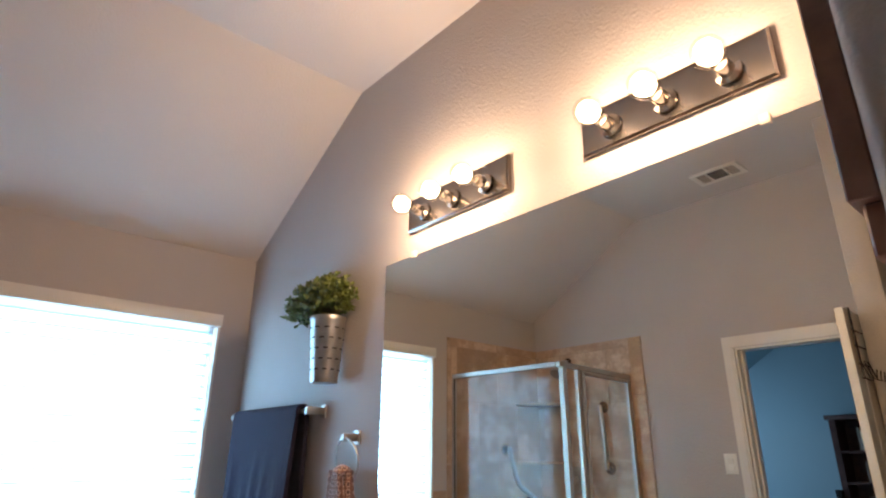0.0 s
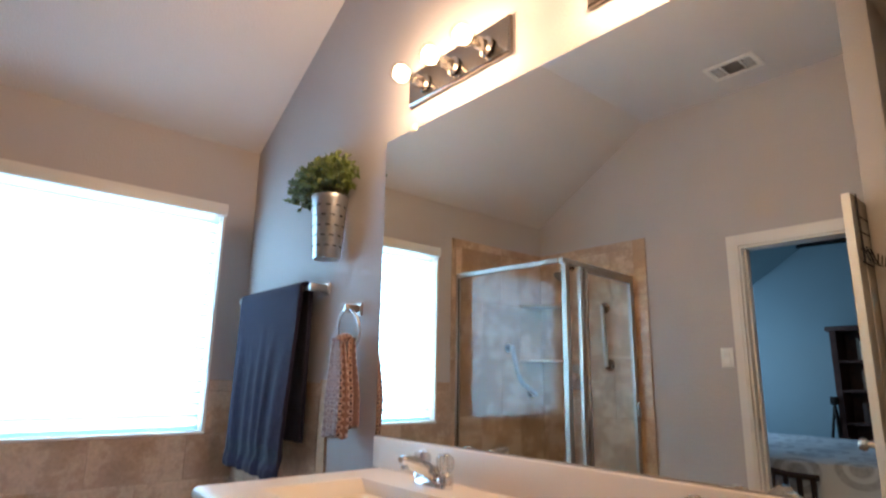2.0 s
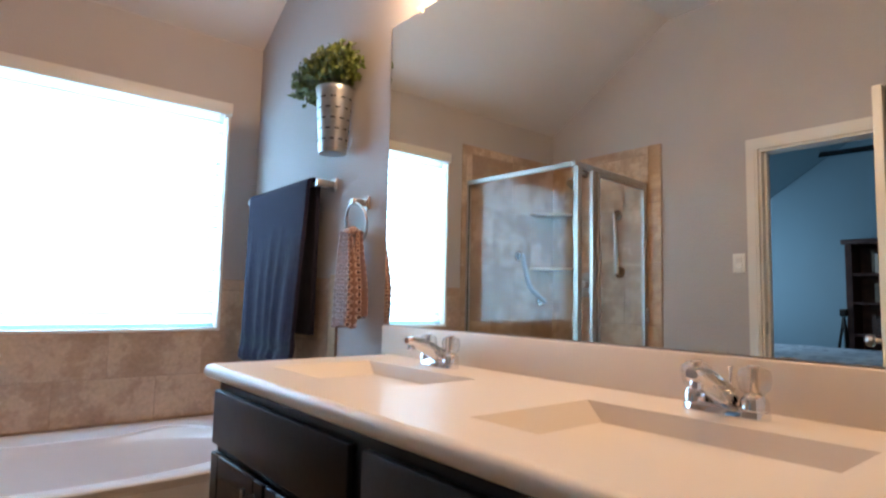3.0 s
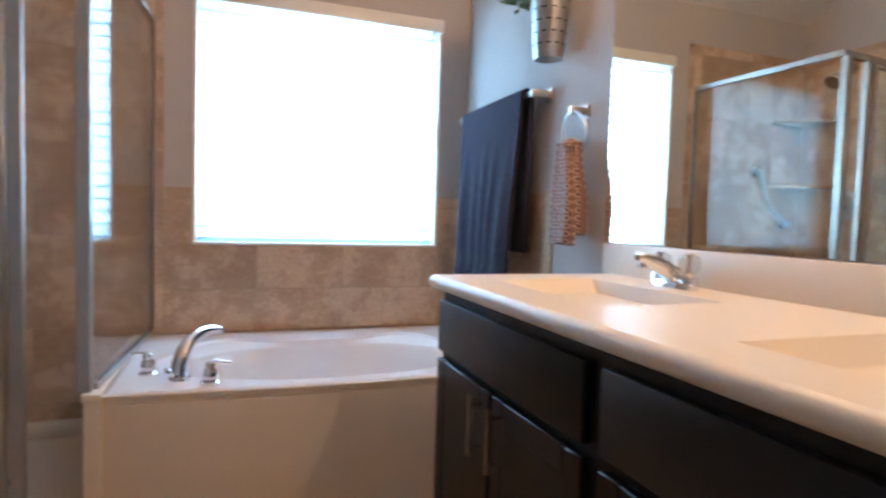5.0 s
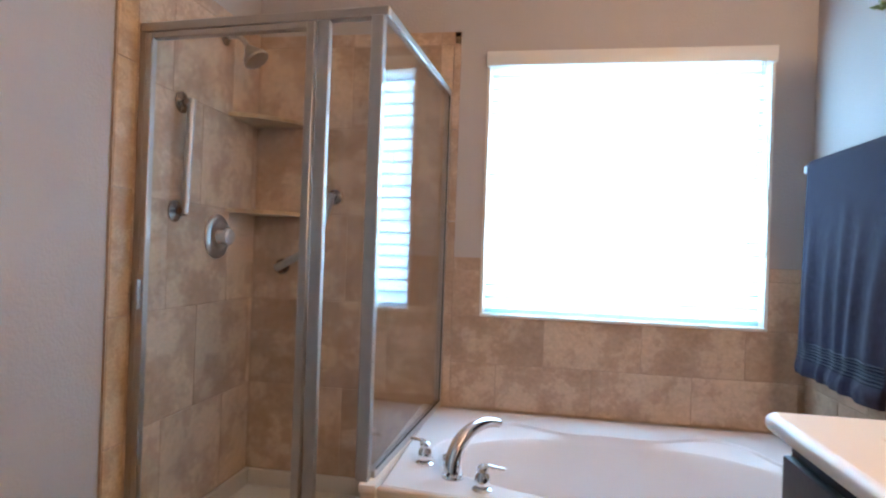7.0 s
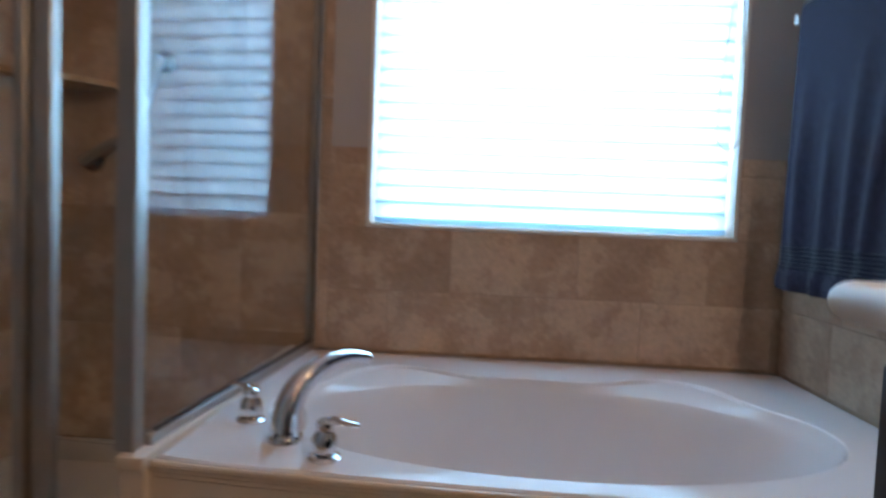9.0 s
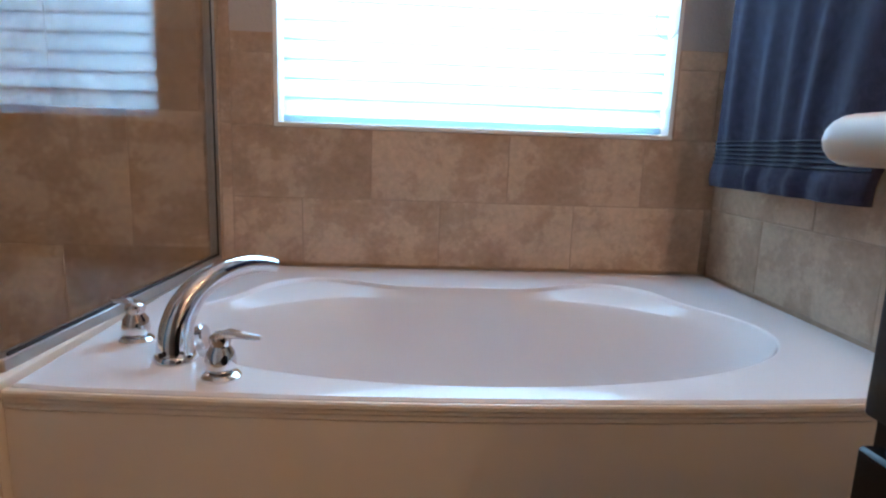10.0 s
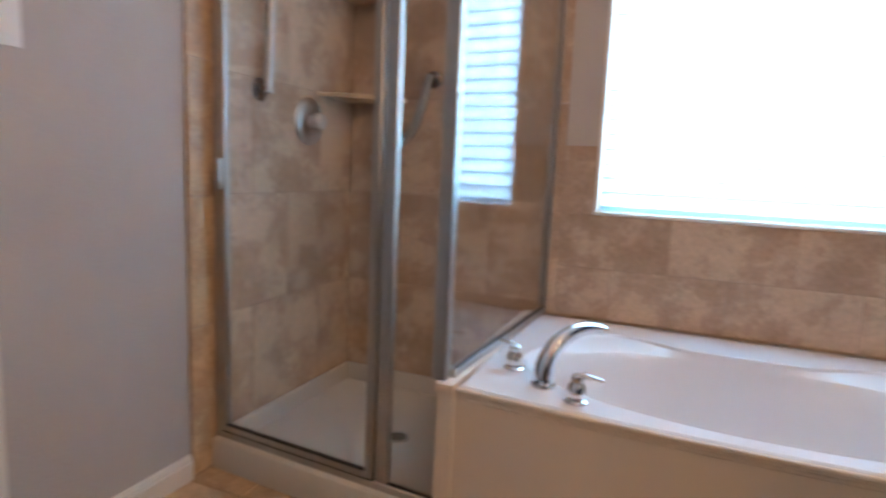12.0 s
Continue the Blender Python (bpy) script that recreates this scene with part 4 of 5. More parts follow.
def tub_tap(x, y, dx, dy):
    h = thing("tub_tap", (x, y, DECK), "chrome lever tap handle on the tub deck", "faucet", "tub taps")
    part("escutcheon", lathe([(0.031, 0), (0.031, 0.004), (0.026, 0.009), (0.018, 0.011)], (x, y, DECK), n=28), CHROME, h)
    part("washer", lathe([(0.019, 0.0095), (0.0195, 0.0135)], (x, y, DECK), n=24), DARK, h)
    part("body", lathe([(0.017, 0.010), (0.023, 0.016), (0.0245, 0.030), (0.022, 0.044), (0.016, 0.053), (0.0155, 0.056), (0.018, 0.062), (0.0165, 0.070), (0.009, 0.076), (0.002, 0.077)], (x, y, DECK), n=28), CHROME, h)
    d = Vector((dx, dy, 0)).normalized()
    p = Vector((x, y, DECK + 0.068))
    part("lever", tube([p, p + d * 0.016 + Vector((0, 0, 0.006)), p + d * 0.036 + Vector((0, 0, 0.004)), p + d * 0.058 + Vector((0, 0, 0.001)), p + d * 0.066 + Vector((0, 0, 0.001))], [0.012, 0.0115, 0.0085, 0.0075, 0.006], 12, flat=0.7), CHROME, h)
    return h


tub_tap(-0.050, 2.113, 1.0, -0.1)
tub_tap(-0.259, 2.279, -0.75, 0.45)

# ---------------------------------------------------------------- shower
SY = 2.162


def skew(bm):
    """The glass front runs slightly out of square with the room."""
    for v in bm.verts:
        v.co.y -= 0.082 * (v.co.x - WEST)
    return bm


pan = thing("shower_pan", (-0.84, 2.55, 0), "white acrylic shower base with a raised curb", "shower base")
sx0, sx1 = WEST + 0.01, -0.414
pb = box(sx0, sx1, SY - 0.04, SY + 0.06, 0.0, 0.108, 0.008)
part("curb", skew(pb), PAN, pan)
fl = rings([[(sx0, SY + 0.05, 0.05), (sx1, SY - 0.02, 0.05), (sx1, NORTH - 0.012, 0.05), (sx0, NORTH - 0.012, 0.05)],
            [(-0.797, 2.531, 0.035), (-0.747, 2.531, 0.035), (-0.747, 2.581, 0.035), (-0.797, 2.581, 0.035)]], cap=False)
box(sx0, sx0 + 0.022, SY + 0.06, NORTH - 0.012, 0.03, 0.125, 0.006, bm=fl)
box(sx0 + 0.022, sx1, NORTH - 0.036, NORTH - 0.012, 0.03, 0.125, 0.006, bm=fl)
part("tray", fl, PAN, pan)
part("drain_grate", lathe([(0.045, 0), (0.045, 0.004), (0.036, 0.006), (0.034, 0.003)], (-0.772, 2.556, 0.034), n=28), NICKEL, pan, "round metal drain")
# flat disc over the grate, its grey painted as shade in the drain opening
part("drain_shade", lathe([(0.035, 0), (0.035, 0.0015)], (-0.772, 2.556, 0.0365), n=28), DUCT, pan)

encl = thing("shower_enclosure", (-0.84, SY, 0.105), "framed glass shower enclosure with satin aluminium rails", "shower enclosure")
HT = 1.935
GX = -0.342
LEAN = 0.055
GF = GX - LEAN * 0.92
EY = SY - 0.082 * (GF - WEST)


def lean(bm):
    """The side glass keeps square with the skewed front."""
    for v in bm.verts:
        v.co.x -= LEAN * (NORTH - v.co.y)
    return bm


def rail(name, x0, x1, y0, y1, z0, z1, front=True):
    b = box(x0, x1, y0, y1, z0, z1, 0.003, 1)
    return part(name, skew(b) if front else lean(b), ALU, encl)


rail("top_rail", WEST + 0.012, GF + 0.014, SY - 0.018, SY + 0.018, HT - 0.032, HT)
rail("bottom_rail", WEST + 0.012, sx1, SY - 0.018, SY + 0.018, 0.108, 0.132)
rail("wall_jamb", WEST + 0.012, WEST + 0.036, SY - 0.018, SY + 0.018, 0.132, HT - 0.032)
rail("centre_post", -0.612, -0.572, SY - 0.016, SY + 0.010, 0.132, HT - 0.032)
rail("corner_post", GF - 0.038, GF + 0.003, SY - 0.030, SY + 0.008, DECK + 0.008, HT - 0.032)
rail("side_top_rail", GX - 0.014, GX + 0.014, EY + 0.0185, TY1, HT - 0.030, HT, False)
rail("side_sill", GX - 0.014, GX + 0.014, EY + 0.010, TY1, DECK + 0.003, DECK + 0.030, False)
rail("side_wall_jamb", GX - 0.014, GX + 0.014, TY1 - 0.022, TY1, DECK + 0.030, HT - 0.030, False)
part("side_pane", lean(box(GX + 0.005, GX + 0.011, EY - 0.026, TY1 - 0.02, DECK + 0.028, HT - 0.033)), PANE, encl, "clear tempered glass", smooth=0).visible_shadow = False
part("fixed_pane", skew(box(-0.574, GF - 0.036, SY - 0.003, SY + 0.003, DECK + 0.0065, HT - 0.03)), PANE, encl, "clear tempered glass", smooth=0).visible_shadow = False
part("lower_pane", skew(box(-0.574, sx1, SY - 0.003, SY + 0.003, 0.130, DECK + 0.006)), PANE, encl, "clear tempered glass", smooth=0).visible_shadow = False
part("gasket", lean(box(GX + 0.0112, GX + 0.0135, EY + 0.022, TY1 - 0.02, DECK + 0.0305, DECK + 0.037)), RUBBER, encl, smooth=0)
part("gasket", lean(box(GX + 0.0112, GX + 0.0135, TY1 - 0.029, TY1 - 0.0225, DECK + 0.037, HT - 0.034)), RUBBER, encl, smooth=0)
db = box(WEST + 0.040, WEST + 0.066, SY - 0.024, SY + 0.004, 0.138, HT - 0.036, 0.003, 1)
box(-0.647, -0.619, SY - 0.024, SY + 0.004, 0.138, HT - 0.036, 0.003, 1, bm=db)
box(WEST + 0.066, -0.647, SY - 0.024, SY + 0.004, 0.138, 0.160, 0.003, 1, bm=db)
box(WEST + 0.066, -0.647, SY - 0.024, SY + 0.004, HT - 0.058, HT - 0.036, 0.003, 1, bm=db)
sd = part("shower_door", skew(db), ALU, encl)
part("door_pane", skew(box(WEST + 0.06, -0.642, SY - 0.013, SY - 0.007, 0.15, HT - 0.05)), PANE, sd, "clear tempered glass", smooth=0).visible_shadow = False
part("door_gasket", skew(box(WEST + 0.04, -0.619, SY - 0.020, SY - 0.004, 0.1325, 0.1375)), RUBBER, sd, smooth=0)
part("pane_seal", skew(box(WEST + 0.066, -0.647, SY - 0.0255, SY - 0.0135, 0.1605, 0.1655)), RUBBER, sd, smooth=0)
part("pane_seal", skew(box(-0.572, sx1, SY - 0.010, SY - 0.0035, 0.1325, 0.138)), RUBBER, encl, smooth=0)
part("door_pull", skew(box(WEST + 0.044, WEST + 0.060, SY - 0.046, SY - 0.024, 0.965, 1.065, 0.004)), ALU, sd, "small metal door pull")

TF = WEST + 0.009


def wall_bar(name, a, b, out, label):
    g = thing(name, a, label, "grab bar")
    a, b, out = Vector(a), Vector(b), Vector(out)
    d = (b - a).normalized()
    part("bar", tube([a + out * 0.045 - d * 0.012, (a + b) / 2 + out * 0.045, b + out * 0.045 + d * 0.012], 0.0155, 16), NICKEL, g)
    for p in (a, b):
        part("flange", lathe([(0.041, 0), (0.041, 0.007), (0.032, 0.014), (0.017, 0.018), (0.017, 0.045)], p, out, 24), BRONZE, g)
    return g


wall_bar("grab_bar", (TF, 2.364, 1.312), (TF, 2.384, 1.727), (1, 0, 0), "satin nickel upright grab bar on shower tile")
bent = thing("grab_bar", (-1.0, NORTH - 0.01, 1.25), "satin nickel bent grab bar on shower tile", "grab bar")
NB = NORTH - 0.009
for x, z in ((-1.120, 1.095), (-0.868, 1.432)):
    part("flange", lathe([(0.036, 0), (0.036, 0.006), (0.026, 0.012), (0.015, 0.016), (0.015, 0.045)], (x, NB, z), (0, -1, 0), 24), BRONZE, bent)
part("bar", tube([(-1.132, NB - 0.045, 1.088), (-1.06, NB - 0.047, 1.128), (-0.985, NB - 0.048, 1.168), (-0.950, NB - 0.048, 1.200), (-0.925, NB - 0.048, 1.250), (-0.893, NB - 0.047, 1.350), (-0.866, NB - 0.045, 1.445)], 0.0175, 16), NICKEL, bent)

valve = thing("shower_valve", (TF, 2.660, 1.225), "round brushed nickel shower valve trim", "shower valve")
part("plate", lathe([(0.094, 0), (0.094, 0.006), (0.086, 0.014), (0.056, 0.018), (0.046, 0.012), (0.030, 0.012)], (TF, 2.660, 1.225), (1, 0, 0), 36), NICKEL, valve)
part("knob", lathe([(0.030, 0.012), (0.030, 0.035), (0.036, 0.05), (0.036, 0.062), (0.028, 0.070), (0.004, 0.072)], (TF, 2.660, 1.225), (1, 0, 0), 24), CLEAR_KNOB, valve, "pale clear acrylic knob")
head = thing("wall_shower", (TF, 2.672, 2.08), "chrome shower rose on a bent wall arm", "shower")
part("flange", lathe([(0.034, 0), (0.032, 0.008), (0.014, 0.016)], (TF, 2.672, 2.080), (1, 0, 0), 20), BRONZE, head)
part("arm", tube(bezier((TF, 2.672, 2.080), (TF + 0.07, 2.672, 2.100), (TF + 0.085, 2.672, 2.070), (TF + 0.110, 2.672, 2.03), 10), 0.011, 10), NICKEL, head)
part("rose", lathe([(0.014, 0), (0.022, 0.012), (0.028, 0.025), (0.050, 0.052), (0.056, 0.07), (0.052, 0.076), (0.004, 0.077)], (TF + 0.106, 2.672, 2.037), (0.6, 0, -0.8), 28), NICKEL, head)


def corner_shelf(z):
    s = thing("corner_shelf", (TF, NORTH - 0.01, z), "tan ceramic corner shelf in the shower", "shelf", "shower corner shelves")
    r = 0.275
    pts = [(TF, NORTH - 0.009), (TF, NORTH - 0.009 - r)] + [(TF + r * math.sin(a) * 0.97, NORTH - 0.009 - r * math.cos(a) * 0.97 + (0.12 * r) * math.sin(2 * a)) for a in (math.pi / 2 * k / 10 for k in range(1, 10))] + [(TF + r, NORTH - 0.009)]
    b = prism(pts, "z", z - 0.018, z)
    part("slab", b, EDGE_TILE, s, smooth=0)


corner_shelf(1.775)
corner_shelf(1.352)

# ---------------------------------------------------------------- bedroom beyond the doorway
BW, BN, BS = -5.10, 3.6, -1.9
bed_floor = solo("bedroom_floor", box(BW - 0.1, WEST - 0.12, BS - 0.1, BN + 0.1, -0.2, 0.0), CARPET, "beige bedroom carpet", "floor", "structure", smooth=0)
def vault(y):
    return min(2.38 + 0.65 * max(0.0, 2.84 - y), 3.35)
gab = [(BS, 0), (BN, 0), (BN, vault(BN)), (2.84, 2.38), (1.40, vault(1.40)), (BS, vault(1.40))]
solo("bedroom_wall_west", prism(gab, "x", BW - 0.1, BW), BLUE_WALL, "blue-grey bedroom wall below a sloping ceiling", "wall", "structure", smooth=0)
bnm = box(BW, -4.55, BN, BN + 0.1, 0, 2.40)
box(-3.15, WEST - 0.12, BN, BN + 0.1, 0, 2.40, bm=bnm)
box(-4.55, -3.15, BN, BN + 0.1, 0, 0.9, bm=bnm)
box(-4.55, -3.15, BN, BN + 0.1, 2.1, 2.40, bm=bnm)
solo("bedroom_wall_north", bnm, BLUE_WALL, "blue-grey bedroom wall with a bright window", "wall", "structure", smooth=0)
solo("bedroom_wall_south", box(BW, WEST - 0.12, BS - 0.1, BS, 0, 3.35), BLUE_WALL, "blue-grey bedroom wall", "wall", "structure", smooth=0)
solo("bedroom_wall_east", prism([(NORTH + 0.15, 0), (BN, 0), (BN, 2.4), (NORTH + 0.15, 2.4)], "x", WEST - 0.12, WEST), BLUE_WALL, "blue-grey bedroom wall", "wall", "structure", smooth=0)
solo("bedroom_ceiling", prism([(BN + 0.1, 2.38), (2.84, 2.38), (1.40, vault(1.40)), (BS - 0.1, vault(1.40)), (BS - 0.1, 3.6), (1.3, 3.6), (2.9, 2.55), (BN + 0.1, 2.55)], "x", BW - 0.1, WEST - 0.12), BLUE_WALL, "blue-grey vaulted bedroom ceiling", "ceiling", "structure", smooth=0)
solo("bedroom_gable_east", prism([(SOUTH - 0.12, FLAT), (BREAK, FLAT), (NORTH, EAVE), (NORTH + 0.15, EAVE), (NORTH + 0.15, 3.5), (SOUTH - 0.12, 3.5)], "x", WEST - 0.12, WEST - 0.1), BLUE_WALL, "blue-grey wall above the doorway", "wall", "structure", smooth=0)

bed = thing("bed", (-3.3, 1.9, 0), "made bed with a grey patterned bedspread", "bed")
mb = box(-4.35, -2.25, 0.9, 2.75, 0.30, 0.66, 0.07, 4)
part("mattress", mb, QUILT, bed)
qb = bmesh.new()
rows = []
for i in range(41):
    row = []
    for j in range(37):
        x, y = -4.42 + 2.24 * i / 40, 0.83 + 1.99 * j / 36
        e = min(i, 40 - i, j, 36 - j) / 3.0
        z = 0.70 - 0.05 * max(0, 1 - e) ** 2 + 0.012 * noise.noise(Vector((x * 3, y * 3, 0)))
        if e == 0:
            z = 0.22
        row.append((x, y, z))
    rows.append(row)
part("bedspread", rings(rows, closed=False, cap=False, bm=qb), QUILT, bed, "grey medallion-print bedspread", smooth=60)
part("bed_base", box(-4.3, -2.3, 0.95, 2.7, 0.06, 0.30, 0.01), WALNUT, bed)
for x in (-4.2, -2.4):
    for y in (1.05, 2.6):
        part("leg", box(x - 0.03, x + 0.03, y - 0.03, y + 0.03, 0.0, 0.06), WALNUT, bed, smooth=0)

bench = thing("slatted_bench", (-1.95, 1.9, 0), "dark wooden bench with a slatted back by the bed", "bench")
part("seat", box(-2.12, -1.72, 1.37, 2.50, 0.42, 0.46, 0.008), WALNUT, bench)
part("top_rail", tube([(-2.10, 1.37, 0.60), (-2.10, 1.55, 0.60), (-2.10, 1.66, 0.615), (-2.10, 1.74, 0.66), (-2.10, 1.80, 0.73), (-2.10, 2.1, 0.76), (-2.10, 2.50, 0.76)], 0.02, 8), WALNUT, bench)
for k in range(13):
    y = 1.39 + k * 0.084
    part("slat", box(-2.11, -2.09, y, y + 0.03, 0.46, 0.59 + 0.15 * min(1, max(0, (y - 1.62) / 0.2))), WALNUT, bench, smooth=0)
for x in (-2.09, -1.75):
    for y in (1.39, 2.47):
        part("leg", box(x - 0.02, x + 0.02, y - 0.02, y + 0.02, 0, 0.42), WALNUT, bench, smooth=0)

case = thing("bookcase", (BW + 0.16, 1.4, 0), "dark wooden bookcase half filled with books", "bookcase")
KY0, KY1, KH = 1.02, 1.98, 1.76
part("back", box(BW + 0.005, BW + 0.02, KY0, KY1, 0.05, KH), CHERRY, case, smooth=0)
for y0, y1 in ((KY0, KY0 + 0.06), (KY1 - 0.06, KY1)):
    part("side", box(BW + 0.02, BW + 0.32, y0, y1, 0.0, KH, 0.003, 1), CHERRY, case)
part("cornice", box(BW + 0.005, BW + 0.35, KY0 - 0.03, KY1 + 0.03, KH, KH + 0.05, 0.01), CHERRY, case)
SHELVES = (0.08, 0.45, 0.80, 1.13, 1.43)
for z in SHELVES:
    part("shelf", box(BW + 0.02, BW + 0.31, KY0 + 0.06, KY1 - 0.06, z, z + 0.024), CHERRY, case, smooth=0)
rng = random.Random(4)
for z in SHELVES[1:]:
    y = KY0 + 0.08
    while y < KY1 - 0.22:
        w, h = rng.uniform(0.018, 0.045), rng.uniform(0.16, 0.25)
        if rng.random() < 0.8:
            bk = solo("book", box(BW + 0.10, BW + 0.27, y, y + w, z + 0.024, z + 0.024 + h, 0.002, 1), rng.choice(BOOKS), "hardback book standing on the bookcase shelf", "book", group="books on the bookcase", at=(BW + 0.18, y, z + 0.024))
        y += w + 0.003

pod = thing("tripod", (-4.75, 2.02, 0), "black tripod leaning by the bookcase", "tripod")
for dx, dy in ((0.0, 0.16), (0.14, -0.08), (-0.14, -0.08)):
    part("leg", tube([(-4.75 + dx, 2.0 + dy, 0), (-4.75 + dx * 0.5, 2.0 + dy * 0.5, 0.5), (-4.75, 2.0, 1.0)], 0.014, 8), BLACK_METAL, pod)
part("head", box(-4.78, -4.72, 1.97, 2.03, 1.0, 1.08, 0.008), BLACK_METAL, pod)

fan = thing("ceiling_fan", (-3.5, 1.08, 2.5), "dark ceiling fan hanging from the vault", "ceiling fan")
part("rod", tube([(-3.5, 1.08, 2.50), (-3.5, 1.08, 3.0), (-3.5, 1.08, 3.35)], 0.013, 10), BLACK_METAL, fan)
part("motor", lathe([(0.03, 0.16), (0.10, 0.13), (0.13, 0.06), (0.11, 0.0), (0.05, -0.03), (0.005, -0.04)], (-3.5, 1.08, 2.405), n=28), BLACK_METAL, fan)
for k in range(5):
    a = 2 * math.pi * k / 5 + 1.45
    d, s = Vector((math.cos(a), math.sin(a), 0)), Vector((-math.sin(a), math.cos(a), 0))
    c = Vector((-3.5, 1.08, 2.44))
    loops = [[c + d * r + s * w + Vector((0, 0, 0.032 * (1 if w > 0 else -1) + e)) for w, e in ((-wd, 0), (wd, 0), (wd, 0.012), (-wd, 0.012))] for r, wd in ((0.16, 0.045), (0.3, 0.06), (0.62, 0.07), (0.68, 0.055))]
    part("blade", rings(loops), BLACK_METAL, fan, smooth=20)

# ---------------------------------------------------------------- tiles
TILE_MESH = {}


def tile_mesh(w, h, mat, d=0.009, cham=0.0014):
    key = (round(w, 3), round(h, 3), mat.name)
    if key not in TILE_MESH:
        me = bpy.data.meshes.new("tile")
        v, f = [], []
        for z, i in ((0, 0), (d - cham, 0), (d, cham)):
            v += [(i, i, z), (w - i, i, z), (w - i, h - i, z), (i, h - i, z)]
        for r in (0, 4):
            f += [(r + k, r + (k + 1) % 4, r + 4 + (k + 1) % 4, r + 4 + k) for k in range(4)]
        f.append((8, 9, 10, 11))
        me.from_pydata(v, [], f)
        me.materials.append(mat)
        TILE_MESH[key] = me
    return TILE_MESH[key]


# frames of the tiled faces: origin, direction across, direction out of the wall
FACES = {"n": (Vector((0, NORTH, 0)), Vector((1, 0, 0)), Vector((0, -1, 0))),
         "e": (Vector((EAST, 0, 0)), Vector((0, -1, 0)), Vector((-1, 0, 0))),
         "w": (Vector((WEST, 0, 0)), Vector((0, 1, 0)), Vector((1, 0, 0)))}


def tile(face, parent, a0, a1, z0, z1, mat, grout=0.0032, lift=0.0):
    """One tile; a0..a1 is measured along x on the north wall and along y on the side walls."""
    if a1 - a0 < 0.012 or z1 - z0 < 0.012:
        return
    o, u, out = FACES[face]
    g = grout / 2
    w, h = a1 - a0 - grout, z1 - z0 - grout
    ob = new("tile", tile_mesh(w, h, mat))
    start = a0 + g if face != "e" else -(a1 - g)
    m = Matrix((u, Vector((0, 0, 1)), out)).transposed().to_4x4()
    ob.parent = parent
    base = o + u * start + Vector((0, 0, z0 + g)) + out * (0.0015 + lift)
    if face == "e":
        base = o + Vector((0, a1 - g, z0 + g)) + out * (0.0015 + lift)
    ob.matrix_local = Matrix.Translation(base) @ m


def grout_bed(name, face, parent, a0, a1, z0, z1):
    o, u, out = FACES[face]
    if face == "n":
        b = box(a0, a1, NORTH - 0.0087, NORTH - 0.0005, z0, z1)
    elif face == "e":
        b = box(EAST - 0.0087, EAST - 0.0005, a0, a1, z0, z1)
    else:
        b = box(WEST + 0.0005, WEST + 0.0087, a0, a1, z0, z1)
    return part(name, b, GROUT, parent, smooth=0)


def courses(face, parent, a0, a1, zs, w, starts, mat, holes=()):
    for k, (z0, z1) in enumerate(zip(zs, zs[1:])):
        a = a0
        joint = starts[k % 2]
        while joint <= a0 + 0.012:
            joint += w
        while a < a1 - 1e-4:
            b = min(joint, a1)
            spans = [(a, b, z0, z1)]
            for hx0, hx1, hz0, hz1 in holes:
                cut = []
                for p0, p1, q0, q1 in spans:
                    if p1 <= hx0 or p0 >= hx1 or q1 <= hz0 or q0 >= hz1:
                        cut.append((p0, p1, q0, q1))
                        continue
                    if q0 < hz0:
                        cut.append((p0, p1, q0, hz0))
                    lo, hi = max(q0, hz0), min(q1, hz1)
                    if p0 < hx0:
                        cut.append((p0, hx0, lo, hi))
                    if p1 > hx1:
                        cut.append((hx1, p1, lo, hi))
                    if q1 > hz1:
                        cut.append((p0, p1, hz1, q1))
                spans = cut
            for s in spans:
                tile(face, parent, *s, mat)
            a, joint = b, joint + w


W = 0.417
HOLE = ((WX0 - 0.002, WX1 + 0.002, WZ0 - 0.003, 2.5),)
TUBROWS = [DECK + 0.006, 0.697, 0.908, 1.115]
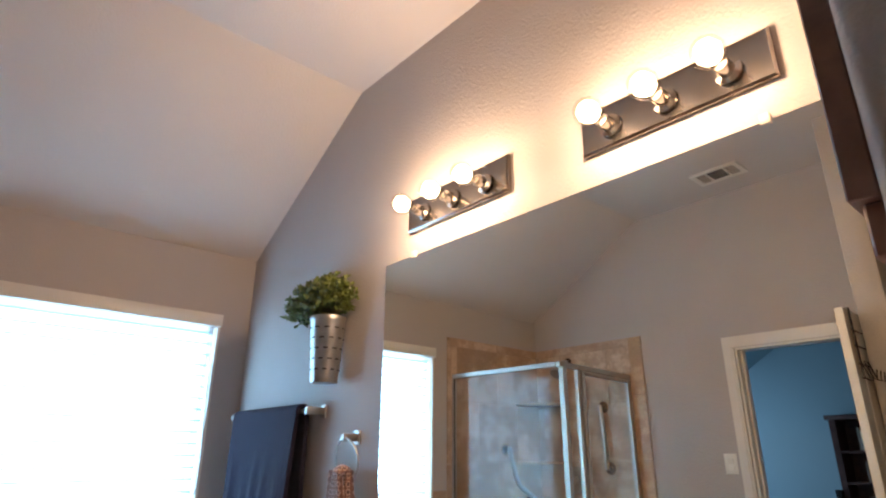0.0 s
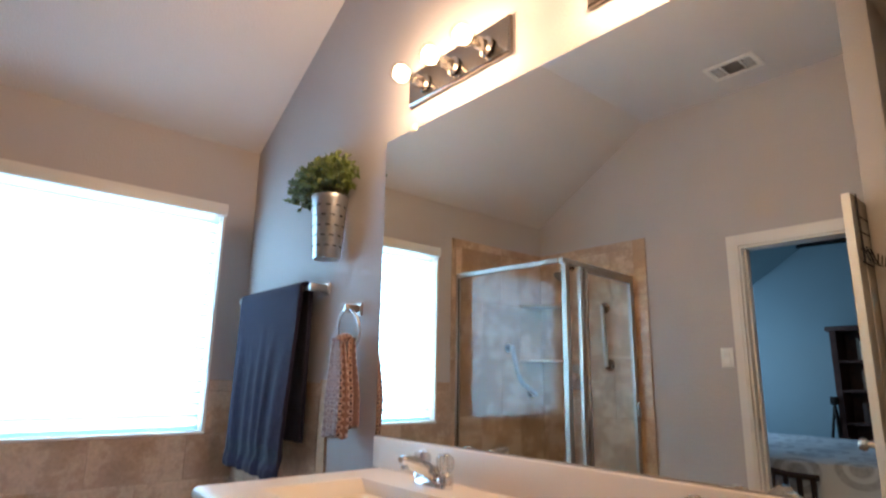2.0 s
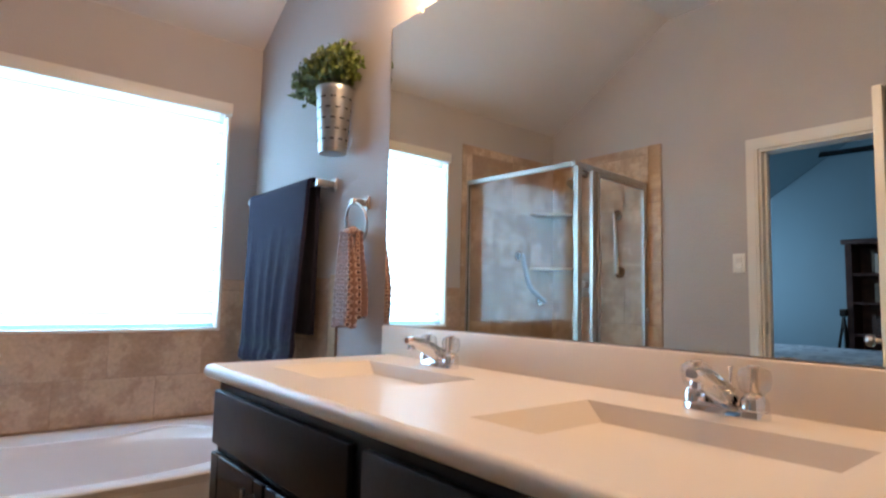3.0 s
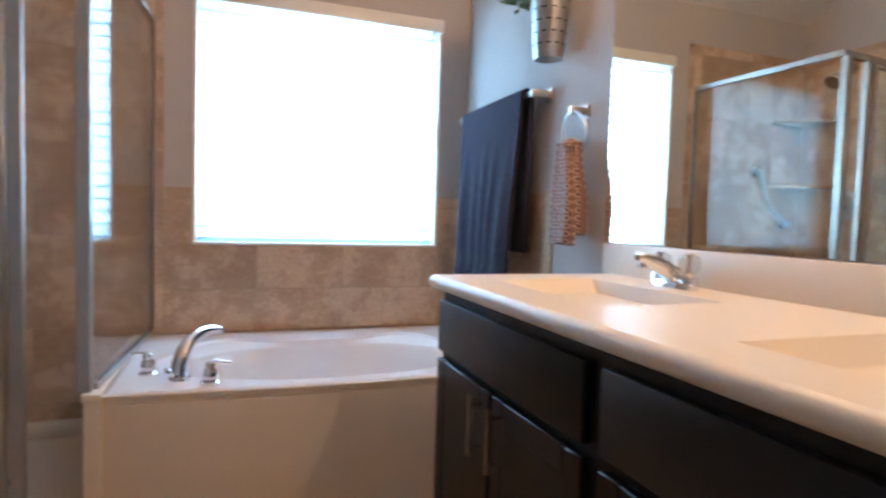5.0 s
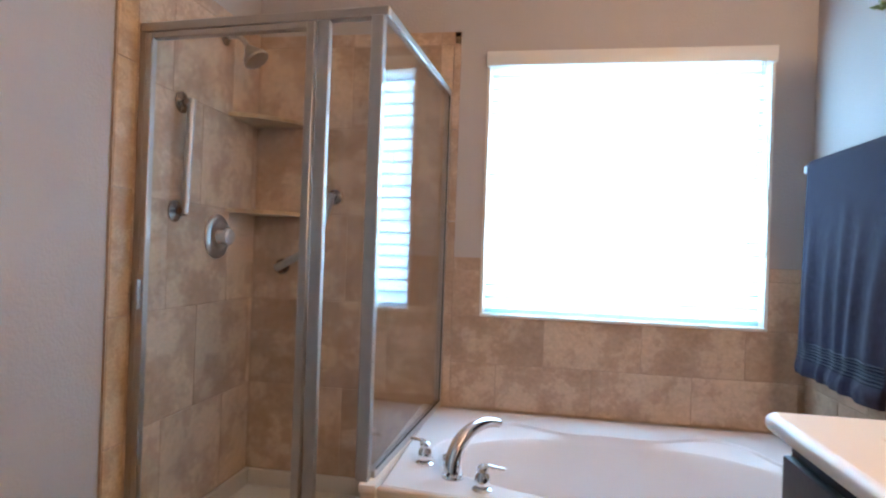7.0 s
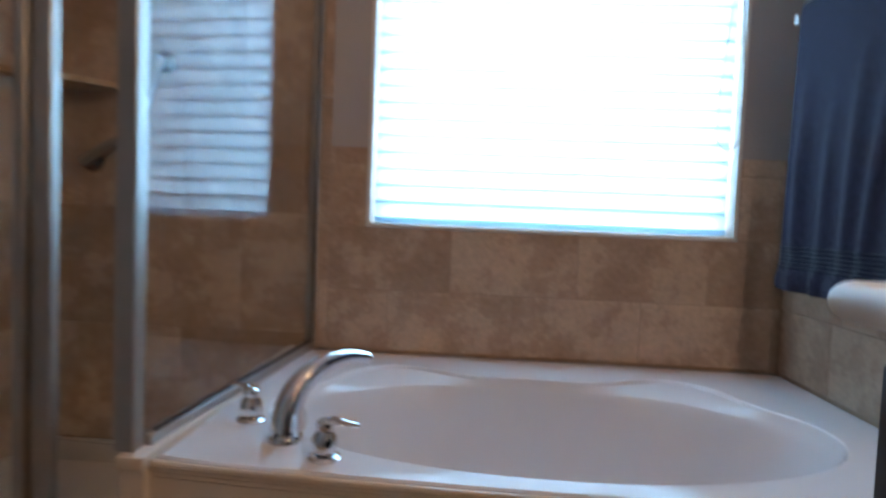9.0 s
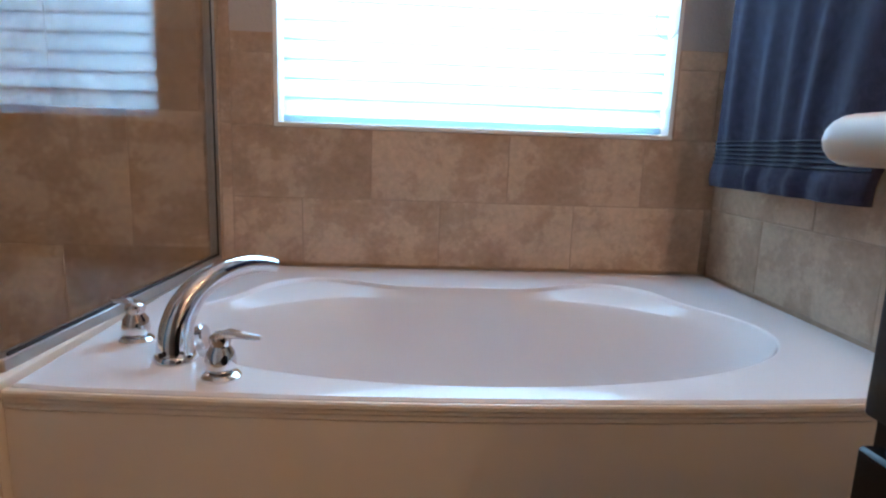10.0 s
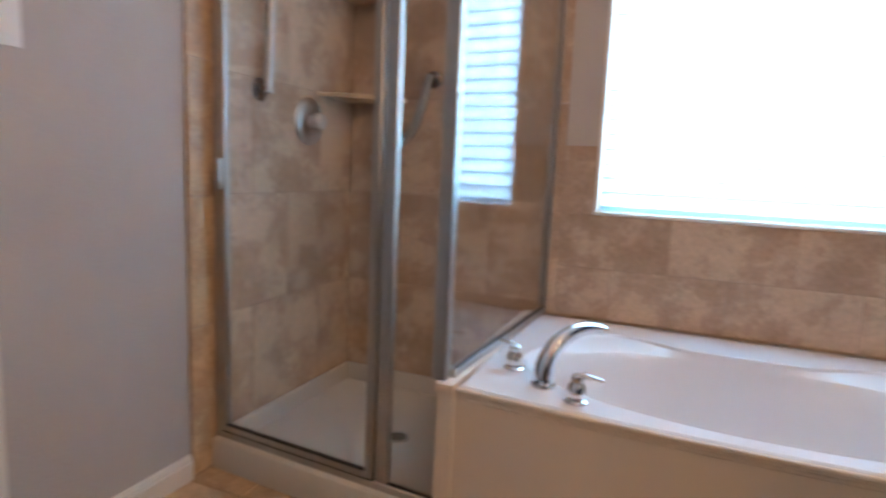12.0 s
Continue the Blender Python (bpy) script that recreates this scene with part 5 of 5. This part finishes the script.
# north wall over the tub
grout_bed("grout", "n", wall_north, -0.325, WX0, DECK, 1.172)
grout_bed("grout", "n", wall_north, WX0, WX1, DECK, WZ0 - 0.003)
grout_bed("grout", "n", wall_north, WX1, EAST - 0.007, DECK, 1.172)
courses("n", wall_north, -0.290, EAST - 0.011, TUBROWS, W, (-0.085, 0.122), TILE, HOLE)
courses("n", wall_north, -0.290, EAST - 0.011, [1.115, 1.172], W, (0.0, 0.0), TILE, HOLE)
# bullnose column at the shower's edge, up to the top of the surround
for k in range(5):
    z0 = DECK + 0.006 + 0.42 * k
    tile("n", wall_north, -0.324, -0.290, z0, min(z0 + 0.42, 2.200), TILE)
# east wall by the tub
grout_bed("grout", "e", wall_east, 2.05, NORTH - 0.007, 0.0, 1.172)
courses("e", wall_east, 2.115, NORTH - 0.011, TUBROWS, W, (2.30, 2.52), TILE)
courses("e", wall_east, 2.115, NORTH - 0.011, [1.115, 1.172], W, (2.4, 2.4), TILE)
for k in range(3):
    tile("e", wall_east, 2.05, 2.115, 0.01 + 0.40 * k, 0.01 + 0.40 * (k + 1) - (0.022 if k == 2 else 0), EDGE_TILE)
# shower walls
SROWS = [0.125, 0.535, 0.943, 1.348, 1.755, 2.140]
grout_bed("grout", "n", wall_north, WEST + 0.007, -0.325, 0.05, 2.200)
courses("n", wall_north, WEST + 0.011, -0.324, SROWS, W, (-0.80, -1.01), TILE)
courses("n", wall_north, WEST + 0.011, -0.290, [2.140, 2.200], W, (-0.8, -0.8), TILE)
grout_bed("grout", "w", wall_west, 2.037, NORTH - 0.0005, 0.0, 2.200)
courses("w", wall_west, 2.135, NORTH - 0.011, SROWS, W, (2.33, 2.53), TILE)
courses("w", wall_west, 2.135, NORTH - 0.011, [2.140, 2.200], W, (2.4, 2.4), TILE)
for k in range(6):
    z0 = 0.085 + 0.4275 * k
    tile("w", wall_west, 2.040, 2.135, (0.008 if k == 0 else z0), min(z0 + 0.4275, 2.200), EDGE_TILE, lift=0.001)
# floor tiles
fw = 0.33
for i in range(9):
    for j in range(15):
        x0, y0 = WEST - 0.10 + fw * i, SOUTH + fw * j
        if x0 > EAST - 0.02 or (y0 > 2.1):
            continue
        ob = new("tile", tile_mesh(fw - 0.006, fw - 0.006, FLOOR_TILE, 0.009))
        ob.parent = floor
        ob.matrix_local = Matrix.Translation((x0, y0, -0.009))
